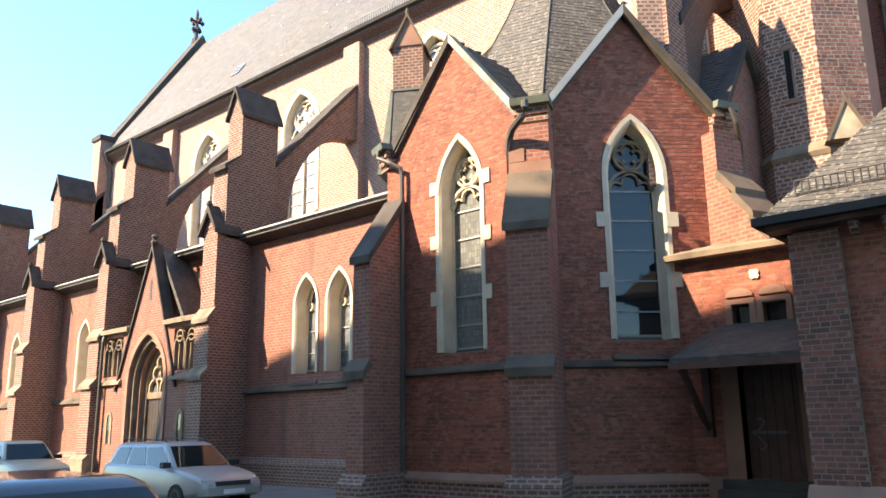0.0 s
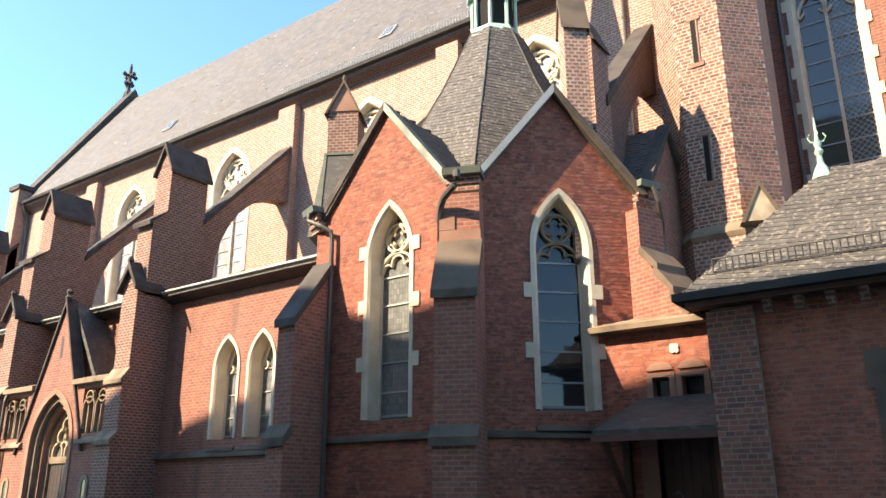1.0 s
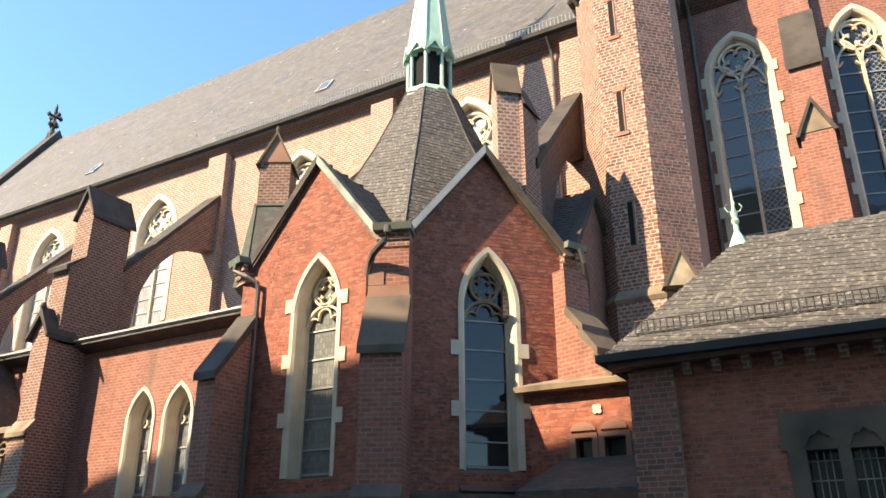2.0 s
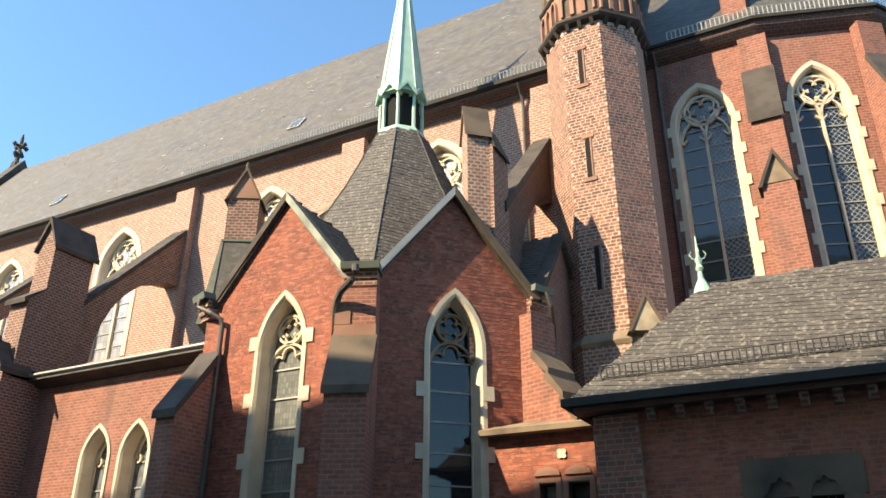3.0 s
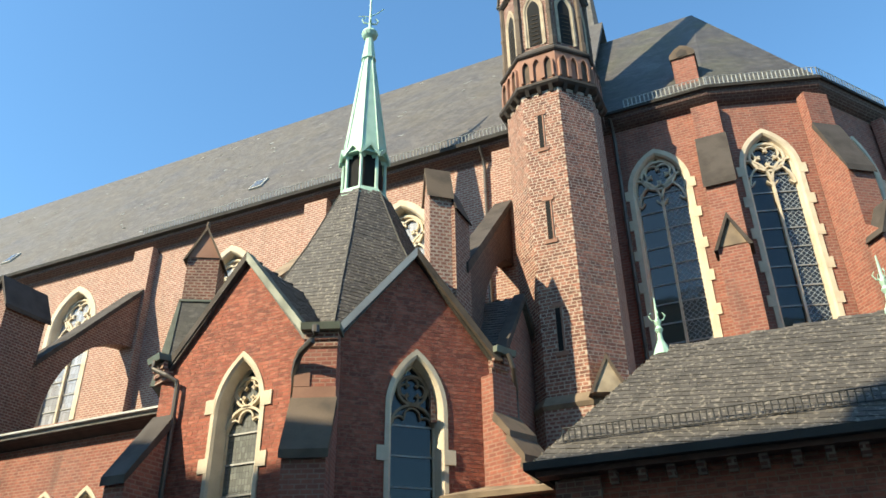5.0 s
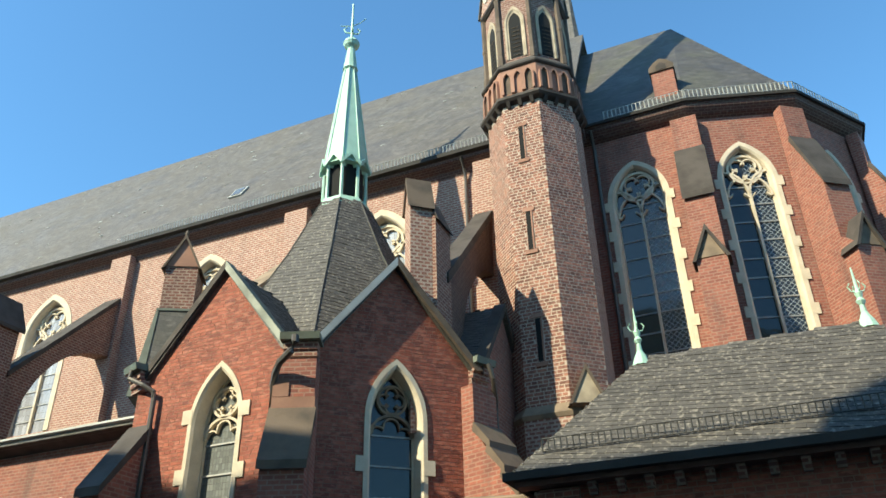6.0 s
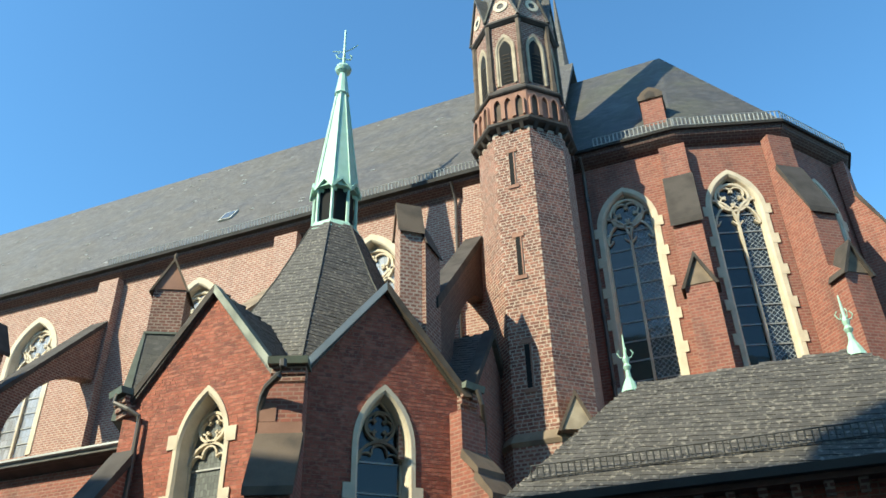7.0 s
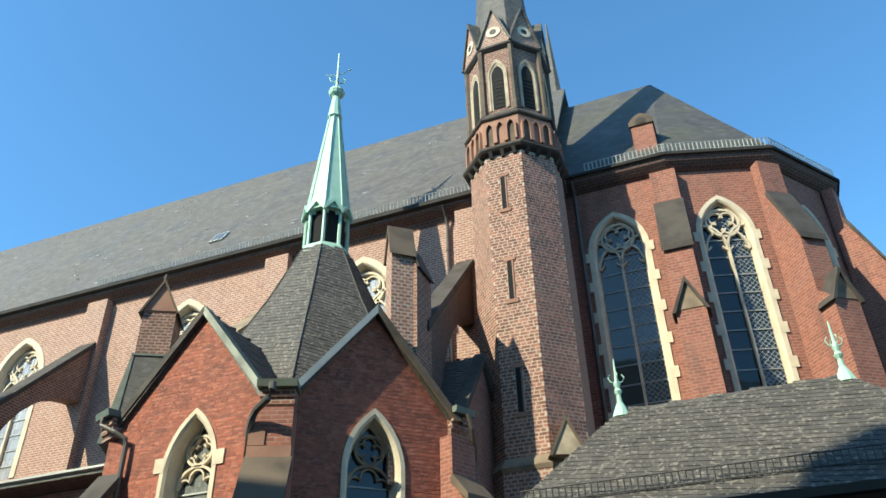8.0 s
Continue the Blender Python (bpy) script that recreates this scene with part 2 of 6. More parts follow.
ZINC_PALE = rough_material("pale_zinc", (0.42, 0.42, 0.39), (0.25, 0.26, 0.25), 0.6, 0.2, amount=0.6, bump_amount=0.1)
# chapel_glass base is lifted to grey in place of sky and house reflections
GLASS_CHAPEL = lattice_glass("chapel_glass", (0.2, 0.21, 0.2), (0.05, 0.05, 0.05), 0.07, 0, 1.7)
GLASS_CHOIR = lattice_glass("lattice_glass", (0.03, 0.036, 0.04), (0.30, 0.31, 0.31), 0.105)
GLASS_LEADED = lattice_glass("clerestory_glass", (0.36, 0.37, 0.4), (0.08, 0.078, 0.075), 0.16, 0, 2.2)
LEAD = plain_material("lead_strip", (0.30, 0.30, 0.29), 0.6, 0.4)
WOOD = rough_material("dark_door_wood", (0.115, 0.05, 0.036), (0.05, 0.024, 0.018), 0.6, patch_scale=4, grain_scale=60)
# door wood again, with the portal's shade put into the colour
WOOD_SHADED = rough_material("shaded_door_wood", (0.04, 0.026, 0.022), (0.02, 0.014, 0.012), 0.6, patch_scale=4, grain_scale=60)
IRON = plain_material("wrought_iron", (0.16, 0.16, 0.17), 0.5, 0.7)
ASPHALT = rough_material("asphalt", (0.055, 0.052, 0.05), (0.03, 0.03, 0.03), 0.9, patch_scale=0.8, grain_scale=90)
PAVING = rough_material("paving", (0.17, 0.155, 0.14), (0.09, 0.085, 0.08), 0.9, patch_scale=0.9, grain_scale=50)
PLASTER = rough_material("plaster", (0.72, 0.62, 0.46), (0.56, 0.47, 0.34), 0.9, patch_scale=0.6, amount=0.5)
STONE_GREY = rough_material("grey_sandstone", (0.42, 0.34, 0.24), (0.16, 0.13, 0.1), 0.9, patch_scale=3.0, amount=0.7)
STONE_BROWN = rough_material("brown_stone", (0.125, 0.09, 0.063), (0.045, 0.038, 0.033), 0.9, patch_scale=1.6, amount=0.9)
INSIDE = plain_material("inside_plaster", (0.30, 0.28, 0.25), 0.9)


# ---------------------------------------------------------------- mesh helpers
IDENT = Matrix.Identity(4)


def facing(ox, oy, nx, ny):
    """Local frame of a wall: u to the right seen from outside, d into the wall, z up."""
    ln = math.hypot(nx, ny)
    nx, ny = nx / ln, ny / ln
    return Matrix(((-ny, -nx, 0, ox), (nx, -ny, 0, oy), (0, 0, 1, 0), (0, 0, 0, 1)))


def add_loops(bm, rings, closed=True, caps=(True, True), M=IDENT):
    """Skin rings of equally many points; optional end caps."""
    vs = [[bm.verts.new(M @ Vector(p)) for p in r] for r in rings]
    n = len(vs[0])
    for a, b in zip(vs, vs[1:]):
        for i in range(n if closed else n - 1):
            j = (i + 1) % n
            try:
                bm.faces.new((a[i], a[j], b[j], b[i]))
            except ValueError:
                pass
    if caps[0] and n > 2:
        bm.faces.new(list(reversed(vs[0])))
    if caps[1] and n > 2:
        bm.faces.new(vs[-1])
    return vs


def box(bm, xs, ys, zs, M=IDENT):
    (x0, x1), (y0, y1), (z0, z1) = xs, ys, zs
    lo = [(x0, y0, z0), (x1, y0, z0), (x1, y1, z0), (x0, y1, z0)]
    hi = [(x, y, z1) for x, y, _ in lo]
    add_loops(bm, [lo, hi], M=M)


def slab(bm, uz, d0, d1, M=IDENT):
    """A polygon in u and z, from depth d0 to d1."""
    add_loops(bm, [[(u, d0, z) for u, z in uz], [(u, d1, z) for u, z in uz]], M=M)


def profile_x(bm, yz, x0, x1, M=IDENT):
    add_loops(bm, [[(x0, y, z) for y, z in yz], [(x1, y, z) for y, z in yz]], M=M)


def prism(bm, xy, z0, z1, M=IDENT):
    add_loops(bm, [[(x, y, z0) for x, y in xy], [(x, y, z1) for x, y in xy]], M=M)


def ribbon(bm, pts, w, d0, d1, closed=False, M=IDENT):
    """A bar of width w along points in u and z."""
    n = len(pts)
    P = [Vector(p) for p in pts]
    rings = []
    for i in range(n):
        a = P[(i - 1) % n] if (closed or i > 0) else P[i]
        b = P[(i + 1) % n] if (closed or i < n - 1) else P[i]
        t = (b - a).normalized()
        s = Vector((-t.y, t.x)) * (w / 2)
        l, r = P[i] + s, P[i] - s
        rings.append([(l.x, d0, l.y), (r.x, d0, r.y), (r.x, d1, r.y), (l.x, d1, l.y)])
    if closed:
        rings.append(rings[0])
    add_loops(bm, rings, caps=(not closed, not closed), M=M)


def tube(bm, pts, r, n=8):
    """A round pipe along points in space."""
    P = [Vector(p) for p in pts]
    rings = []
    for i in range(len(P)):
        t = (P[min(i + 1, len(P) - 1)] - P[max(i - 1, 0)]).normalized()
        a = t.cross(Vector((0, 0, 1)) if abs(t.z) < 0.95 else Vector((1, 0, 0))).normalized()
        b = t.cross(a)
        rings.append([P[i] + r * (math.cos(k * 2 * math.pi / n) * a + math.sin(k * 2 * math.pi / n) * b) for k in range(n)])
    add_loops(bm, rings)


def lathe(bm, cx, cy, rz, n=12, turn=0.0):
    rings = [[(cx + r * math.cos(turn + k * 2 * math.pi / n), cy + r * math.sin(turn + k * 2 * math.pi / n), z) for k in range(n)] for r, z in rz]
    add_loops(bm, rings)


def arch(c, half, sill, spring, rise, n=9):
    """Points of a pointed opening, from the sill's left end round to its right end."""
    R = (half * half + rise * rise) / (2 * half)
    end = math.asin(min(1.0, rise / R)) if R > 0 else 0
    if rise < half:
        R, end = half, math.pi / 2
    left = []
    for i in range(n + 1):
        a = end * i / n
        left.append((c - half + R * (1 - math.cos(a)), spring + (R * math.sin(a)) * (rise / (R * math.sin(end)))))
    left[-1] = (c, spring + rise)
    right = [(2 * c - u, z) for u, z in reversed(left[:-1])]
    return [(c - half, sill)] + left + right + [(c + half, sill)]


def wall_mesh(bm, outer, holes, d0, d1, M):
    """A wall of thickness d0 to d1 with openings right through it."""
    edges, loops = [], []
    for loop in [outer] + list(holes):
        vs = [bm.verts.new(M @ Vector((u, d0, z))) for u, z in loop]
        loops.append(vs)
        for a, b in zip(vs, vs[1:] + vs[:1]):
            edges.append(bm.edges.new((a, b)))
    front = [f for f in bmesh.ops.triangle_fill(bm, use_beauty=True, edges=edges)["geom"] if isinstance(f, bmesh.types.BMFace)]
    shift = M.to_3x3() @ Vector((0, d1 - d0, 0))
    back = {v: bm.verts.new(v.co + shift) for vs in loops for v in vs}
    for f in front:
        bm.faces.new([back[v] for v in reversed(f.verts)])
    for vs in loops:
        for a, b in zip(vs, vs[1:] + vs[:1]):
            bm.faces.new((a, b, back[b], back[a]))


def thing(name, label="", category="", group="", kind="", at=(0, 0, 0)):
    ob = new(name)
    ob.location = at
    ob.empty_display_size = 0.2
    return tagged(ob, label, category, group, kind)


def mesh_of(bm, name, material):
    bmesh.ops.recalc_face_normals(bm, faces=bm.faces[:])
    me = bpy.data.meshes.new(name)
    bm.to_mesh(me)
    bm.free()
    me.materials.append(material)
    return me


def part(name, bm, material, parent=None, label=""):
    ob = new(name, mesh_of(bm, name, material))
    if parent is not None:
        ob.parent = parent
        ob.matrix_parent_inverse = Matrix.Translation(parent.location).inverted() if parent.type == 'EMPTY' else Matrix.Identity(4)
    if label:
        tagged(ob, label)
    return ob


def solid(name, bm, material, label, category, kind="structure", group=""):
    return tagged(new(name, mesh_of(bm, name, material)), label, category, group, kind)


def B():
    return bmesh.new()


window_count = [0]


def gothic_window(M, c, half, sill, spring, rise, style, glass, deep=0.34, rim=0.16, quoins=True, stone=None, label="", sill_drop=0.25, left_glass=None, rib=None):
    """Stone surround with splayed reveal, tracery, bars and panes. Returns the loop of the hole that it needs."""
    stone = stone or STONE
    window_count[0] += 1
    w = thing("window_%d" % window_count[0], label or "pointed church window in a pale sandstone surround", "window", kind="structure")
    def ring(h, d, s=None):
        return [(u, d, z) for u, z in arch(c, h, sill if s is None else s, spring, rise * (0.35 + 0.65 * h / half))]
    bm = B()
    inner = half - deep * 0.22
    add_loops(bm, [ring(half + rim, deep + 0.1), ring(half + rim, -0.03), ring(half + 0.05, -0.03), ring(half, 0.02), ring(inner + 0.03, deep - 0.06), ring(inner, deep - 0.06), ring(inner, deep + 0.1)], closed=False, caps=(False, False), M=M)
    frame_ob = part("surround", bm, stone, w)
    if quoins:
        z = sill + (1.0 if style == "chapel" else 0.25)
        step = 1.22 if style == "chapel" else 0.95
        while z < spring + 0.1:
            for s in (-1, 1):
                a, b = sorted((c + s * (half + rim * 0.4), c + s * (half + rim + (0.16 if style == "chapel" else 0.1))))
                bm = B()
                box(bm, (a, b), (-0.036, 0.05), (z, z + 0.3), M)
                part("quoin", bm, stone, w)
            z += step
    bm = B()
    o = half + rim
    add_loops(bm, [[(c - o, -0.09, sill - sill_drop), (c - o, -0.06, sill - sill_drop + 0.05), (c - o, deep, sill + 0.06), (c - o, deep, sill - sill_drop)],
                   [(c + o, -0.09, sill - sill_drop), (c + o, -0.06, sill - sill_drop + 0.05), (c + o, deep, sill + 0.06), (c + o, deep, sill - sill_drop)]], M=M)
    part("sill", bm, STONE_BROWN, w)
    d0, d1 = deep - 0.1, deep + 0.02
    apex = spring + rise * (0.35 + 0.65 * inner / half)
    bm = B()
    def circ(x, z, r, a0=0.0, a1=360.0, n=14):
        return [(x + r * math.cos(radians(a0 + (a1 - a0) * i / n)), z + r * math.sin(radians(a0 + (a1 - a0) * i / n))) for i in range(n + 1)]
    if style in ("two_light", "chapel"):
        th = 0.055 if style == "chapel" else 0.072 * max(0.9, inner / 0.8)
        rin = rise * (0.35 + 0.65 * inner / half)
        span = (inner * inner + rin * rin) / (2 * inner)
        lift = inner * (0.7 if style == "two_light" else 1.1)
        # the great circle touches both sides of the pointed head
        R = span - math.hypot(span - inner, lift) - th * 0.25
        zc = spring + lift
        ribbon(bm, circ(c, zc, R, n=22)[:-1], th, d0, d1, True, M)
        for k4 in range(4):
            a = (45 if style == "two_light" else 0) + 90 * k4
            x, z = c + R * 0.47 * math.cos(radians(a)), zc + R * 0.47 * math.sin(radians(a))
            ribbon(bm, circ(x, z, R * 0.43, a - 128, a + 128, 11), th * 0.7, d0 + 0.02, d1 - 0.01, False, M)
        zl = zc - R
        if style == "two_light":
            fork = zl - inner * 0.62
            ribbon(bm, [(c, sill), (c, fork)], th, d0, d1, False, M)
            for s in (-1, 1):
                # branches of the mullion sweep out round the circle
                ribbon(bm, [(c + s * inner * 0.98 * (t ** 1.7), fork + inner * 1.25 * math.sin(t * math.pi / 2)) for t in [i / 9 for i in range(10)]], th * 0.9, d0, d1, False, M)
                ribbon(bm, [(c + s * inner * (1.0 - 0.62 * (t ** 1.5)), fork - inner * 0.1 + inner * 0.95 * math.sin(t * math.pi / 2)) for t in [i / 7 for i in range(8)]], th * 0.8, d0, d1, False, M)
                x = c + s * inner * 0.5
                for q in (-1, 1):
                    ribbon(bm, [(x + q * inner * 0.45, fork - inner * 0.12), (x + q * inner * 0.33, fork + inner * 0.0), (x + q * inner * 0.26, fork + inner * 0.1)], th * 0.6, d0 + 0.02, d1 - 0.01, False, M)
        else:
            foot = zl - inner * 0.98
            for s in (-1, 1):
                ribbon(bm, [(c + s * inner * math.cos(t * math.pi / 2), foot + inner * 0.95 * math.sin(t * math.pi / 2)) for t in [i / 9 for i in range(10)]], th, d0, d1, False, M)
                ribbon(bm, circ(c + s * inner * 0.62, foot + inner * 0.12, inner * 0.3, 0 if s > 0 else 60, 120 if s > 0 else 180, 7), th * 0.65, d0 + 0.02, d1 - 0.01, False, M)
                ribbon(bm, [(c + s * inner * 0.47, foot + inner * 0.38), (c + s * inner * 0.4, foot + inner * 0.3), (c + s * inner * 0.36, foot + inner * 0.44)], th * 0.65, d0 + 0.02, d1 - 0.01, False, M)
            ribbon(bm, circ(c, foot + inner * 0.45, inner * 0.37, -5, 185, 11), th * 0.7, d0 + 0.02, d1 - 0.01, False, M)
    elif style == "lancet":
        ribbon(bm, arch(c, inner * 0.82, spring - 0.1, spring, rise * 0.8, 7)[1:-1], 0.05, d0 + 0.03, d1, False, M)
        for s in (-1, 1):
            ribbon(bm, circ(c + s * inner * 0.62, spring + 0.02, inner * 0.3, -100, 80, 7) if s < 0 else circ(c + inner * 0.62, spring + 0.02, inner * 0.3, 100, 280, 7), 0.045, d0 + 0.03, d1, False, M)
    if bm.verts:
        part("tracery", bm, rib or stone, w)
    else:
        bm.free()
    # panes between saddle bars
    z, step = sill + 0.55, 0.62 if style != "two_light" else 0.55
    while z < spring - 0.05:
        bm = B()
        box(bm, (c - inner, c + inner), (deep - 0.03, deep - 0.005), (z, z + 0.035), M)
        part("saddle_bar", bm, LEAD, w)
        z += step
    bm = B()
    box(bm, (c - inner, c + inner), (deep - 0.03, deep - 0.005), (sill + 0.06, sill + 0.11), M)
    part("saddle_bar", bm, LEAD, w)
    head = arch(c, inner + 0.02, sill, spring, rise * (0.35 + 0.65 * inner / half))
    # darker glass on the left half imitates how light catches the two halves
    if left_glass:
        left_side = [p for p in head if p[0] < c - 1e-4] + [(c, apex), (c, sill)]
        right_side = [(c, sill), (c, apex)] + [p for p in head if p[0] > c + 1e-4]
        sheets = ((left_side, left_glass), (right_side, glass))
    else:
        sheets = ((head, glass),)
    for loop, g in sheets:
        bm = B()
        slab(bm, loop, deep, deep + 0.012, M)
        part("pane", bm, g, w).visible_shadow = False
    return [(u, z) for u, z in arch(c, half + rim - 0.01, sill - 0.02, spring, rise * (0.35 + 0.65 * (half + rim) / half))]


# ---------------------------------------------------------------- ground
bm = B()
n = 24
verts = [[bm.verts.new((-900 + 1800 * i / n, -900 + 1800 * j / n, -0.05)) for j in range(n + 1)] for i in range(n + 1)]
for i in range(n):
    for j in range(n):
        bm.faces.new((verts[i][j], verts[i + 1][j], verts[i + 1][j + 1], verts[i][j + 1]))
solid("road", bm, ASPHALT, "grey asphalt street and ground reaching the horizon", "road")
bm = B()
prism(bm, [(-70, 11.1), (-12.6, 11.1), (-12.2, 9.7), (26, 9.7), (26, 40), (-70, 40)], -0.11, 0.125)
solid("pavement", bm, PAVING, "worn grey paved strip along the church wall", "pavement")
bm = B()
KERB = [(-70, 11.095), (-12.605, 11.095), (-12.205, 9.695), (26, 9.695)]
for (x0, y0), (x1, y1) in zip(KERB, KERB[1:]):
    prism(bm, [(x0, y0), (x0, y0 - 0.15), (x1, y1 - 0.15), (x1, y1)], -0.11, 0.13)
solid("kerb", bm, STONE_DIRT_SHADE, "grey stone kerb between street and paving", "kerb")

# ---------------------------------------------------------------- nave
Y_NAVE, Z_EAVE, Y_EAVE = 18.6, 16.26, 18.2
X_WEST, Y_RIDGE, Z_RIDGE = -40.0, 23.64, 24.64
PIERS = [(-33.53, 0.74), (-27.18, 0.74), (-20.37, 0.74), (-12.93, 0.85)]
F_NAVE = facing(0, Y_NAVE, 0, -1)
holes = []
for c in (-36.8, -30.5, -23.75, -16.55, -9.9):
    holes.append(gothic_window(F_NAVE, c, 0.98, 9.75, 13.35, 1.5, "two_light", GLASS_LEADED, 0.32, 0.26, quoins=False, label="clerestory window with two lights and stone tracery"))
bm = B()
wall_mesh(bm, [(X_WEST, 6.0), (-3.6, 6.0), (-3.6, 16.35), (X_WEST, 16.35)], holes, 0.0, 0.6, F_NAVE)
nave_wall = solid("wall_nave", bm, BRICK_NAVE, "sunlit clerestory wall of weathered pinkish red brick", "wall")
bm = B()
box(bm, (X_WEST, -3), (28.4, 28.9), (0, 16.3))
solid("wall_north", bm, BRICK_NAVE, "far brick wall of the nave", "wall")
bm = B()
slab(bm, [(18.6, 0), (28.9, 0), (28.9, 16.3), (Y_RIDGE, Z_RIDGE - 0.3), (18.6, 16.3)], 0, 0.6, Matrix(((0, 1, 0, X_WEST - 0.6), (1, 0, 0, 0), (0, 0, 1, 0), (0, 0, 0, 1))))
solid("wall_west", bm, BRICK_NAVE, "brick west gable wall of the nave", "wall")
bm = B()
box(bm, (X_WEST, -3), (13.9, 28.6), (0.125, 0.2))
solid("floor_inside", bm, INSIDE, "plain stone floor inside the church", "floor")
bm = B()
E_ROOF = -3.6
add_loops(bm, [[(x, Y_EAVE, Z_EAVE), (x, Y_RIDGE, Z_RIDGE), (x, 2 * Y_RIDGE - Y_EAVE, Z_EAVE), (x, 2 * Y_RIDGE - Y_EAVE, Z_EAVE - 0.16), (x, Y_RIDGE, Z_RIDGE - 0.2), (x, Y_EAVE, Z_EAVE - 0.16)] for x in (X_WEST - 0.1, E_ROOF)])
solid("roof_nave", bm, SLATE, "steep grey slate roof of the nave", "roof")
bm = B()
profile_x(bm, [(Y_EAVE - 0.14, Z_EAVE - 0.02), (Y_EAVE - 0.14, Z_EAVE - 0.16), (Y_EAVE, Z_EAVE - 0.2), (Y_EAVE + 0.02, Z_EAVE - 0.02)], X_WEST, -3.2)
solid("gutter_nave", bm, GUTTER_METAL, "grey zinc gutter along the nave eaves", "gutter")
# cornice brick is darkened to imitate the shadow below the eaves
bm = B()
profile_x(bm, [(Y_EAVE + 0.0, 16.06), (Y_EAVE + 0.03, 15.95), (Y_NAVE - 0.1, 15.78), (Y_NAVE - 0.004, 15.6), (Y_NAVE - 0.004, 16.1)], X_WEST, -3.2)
solid("cornice_nave", bm, BRICK_SOOT_SHADE, "moulded brick cornice, eaves shade put into its dark colour", "cornice")
# west verge: sooty coping with its kneeler and the cross at the top
bm = B()
M_W = Matrix(((0, 1, 0, 0), (1, 0, 0, 0), (0, 0, 1, 0), (0, 0, 0, 1)))
dy, dz = Y_RIDGE - 18.3, Z_RIDGE - 16.1
for s in (1, -1):
    q = [(Y_RIDGE - s * dy, 16.05), (Y_RIDGE, Z_RIDGE + 0.0), (Y_RIDGE, Z_RIDGE + 0.65), (Y_RIDGE - s * (dy + 0.1), 16.55)]
    slab(bm, q, X_WEST - 1.0, X_WEST + 0.05, M_W)
solid("verge_west", bm, STONE_BLACK, "sooty stone coping of the west gable", "coping")
bm = B()
box(bm, (X_WEST - 0.7, X_WEST + 0.1), (17.9, 18.7), (9.0, 16.9))
solid("kneeler_west", bm, BRICK_NAVE, "brick corner pier at the foot of the west gable", "pier")
bm = B()
box(bm, (X_WEST - 0.82, X_WEST + 0.22), (17.8, 18.8), (16.9, 17.15))
solid("kneeler_cap", bm, STONE_BLACK, "blackened stone cap of the corner pier", "cap")
X_CROSS = X_WEST - 0.75
fin = thing("roof_cross", "black stone finial cross on the west gable", "finial", at=(X_CROSS, Y_RIDGE, Z_RIDGE + 0.3))
bm = B()
lathe(bm, X_CROSS, Y_RIDGE, [(0.3, 24.9), (0.25, 25.25), (0.14, 25.42), (0.12, 25.75), (0.2, 25.82), (0.11, 25.92), (0.1, 27.0), (0.03, 27.3)], 8)
part("shaft", bm, STONE_BLACK, fin)
for z, r in ((26.45, 0.38), (25.88, 0.22)):
    for a in range(4):
        bm = B()
        dx, dy = math.cos(a * math.pi / 2), math.sin(a * math.pi / 2)
        x, y = X_CROSS + r * dx, Y_RIDGE + r * dy
        lathe(bm, x, y, [(0.03, z - 0.16), (0.12, z - 0.06), (0.13, z + 0.05), (0.04, z + 0.17)], 6)
        tube(bm, [(X_CROSS, Y_RIDGE, z), (x, y, z)], 0.08, 6)
        part("crocket", bm, STONE_BLACK, fin)
# wall pilasters over the flyers
for x, w in PIERS + [(-6.2, 0.85)]:
    bm = B()
    box(bm, (x - 0.45, x + 0.42), (18.28, Y_NAVE + 0.05), (9.0, 15.75))
    solid("pilaster_nave", bm, BRICK_NAVE, "shallow brick pilaster on the clerestory wall", "pilaster", group="nave pilasters")

# ---------------------------------------------------------------- aisle
Y_AISLE = 13.9
F_AISLE = facing(0, Y_AISLE, 0, -1)
holes = []
for c in (-17.25, -15.85, -30.9, -29.6, -37.6, -36.3):
    holes.append(gothic_window(F_AISLE, c, 0.42, 3.12, 5.0, 0.78, "lancet", GLASS, 0.38, 0.14, quoins=False, label="narrow lancet window of the aisle, one of a pair", sill_drop=0.32))
bm = B()
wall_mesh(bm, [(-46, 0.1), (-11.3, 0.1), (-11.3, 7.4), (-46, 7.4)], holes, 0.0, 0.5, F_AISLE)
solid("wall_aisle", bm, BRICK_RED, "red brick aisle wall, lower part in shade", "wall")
bm = B()
profile_x(bm, [(Y_AISLE - 0.42, 7.42), (Y_NAVE + 0.02, 9.0), (Y_NAVE + 0.02, 8.85), (Y_AISLE - 0.3, 7.25), (Y_AISLE - 0.42, 7.3)], -46, -12.6)
solid("roof_aisle", bm, SLATE_DARK, "low lean-to slate roof over the aisle", "roof")
bm = B()
profile_x(bm, [(Y_AISLE - 0.5, 7.46), (Y_AISLE - 0.5, 7.41), (Y_AISLE - 0.42, 7.37), (Y_AISLE - 0.36, 7.46)], -46, -12.9)
solid("gutter_aisle", bm, ZINC_PALE, "pale zinc gutter along the aisle eaves", "gutter")
bm = B()
profile_x(bm, [(Y_AISLE - 0.4, 7.37), (Y_AISLE - 0.38, 7.28), (Y_AISLE - 0.16, 7.2), (Y_AISLE - 0.004, 7.14), (Y_AISLE - 0.004, 7.37)], -46, -13.0)
solid("cornice_aisle", bm, STONE_BLACK, "dark moulded cornice under the aisle gutter", "cornice")
bm = B()
profile_x(bm, [(Y_AISLE - 0.12, 2.66), (Y_AISLE - 0.1, 2.74), (Y_AISLE + 0.01, 2.86), (Y_AISLE + 0.01, 2.62)], -46, -12.4)
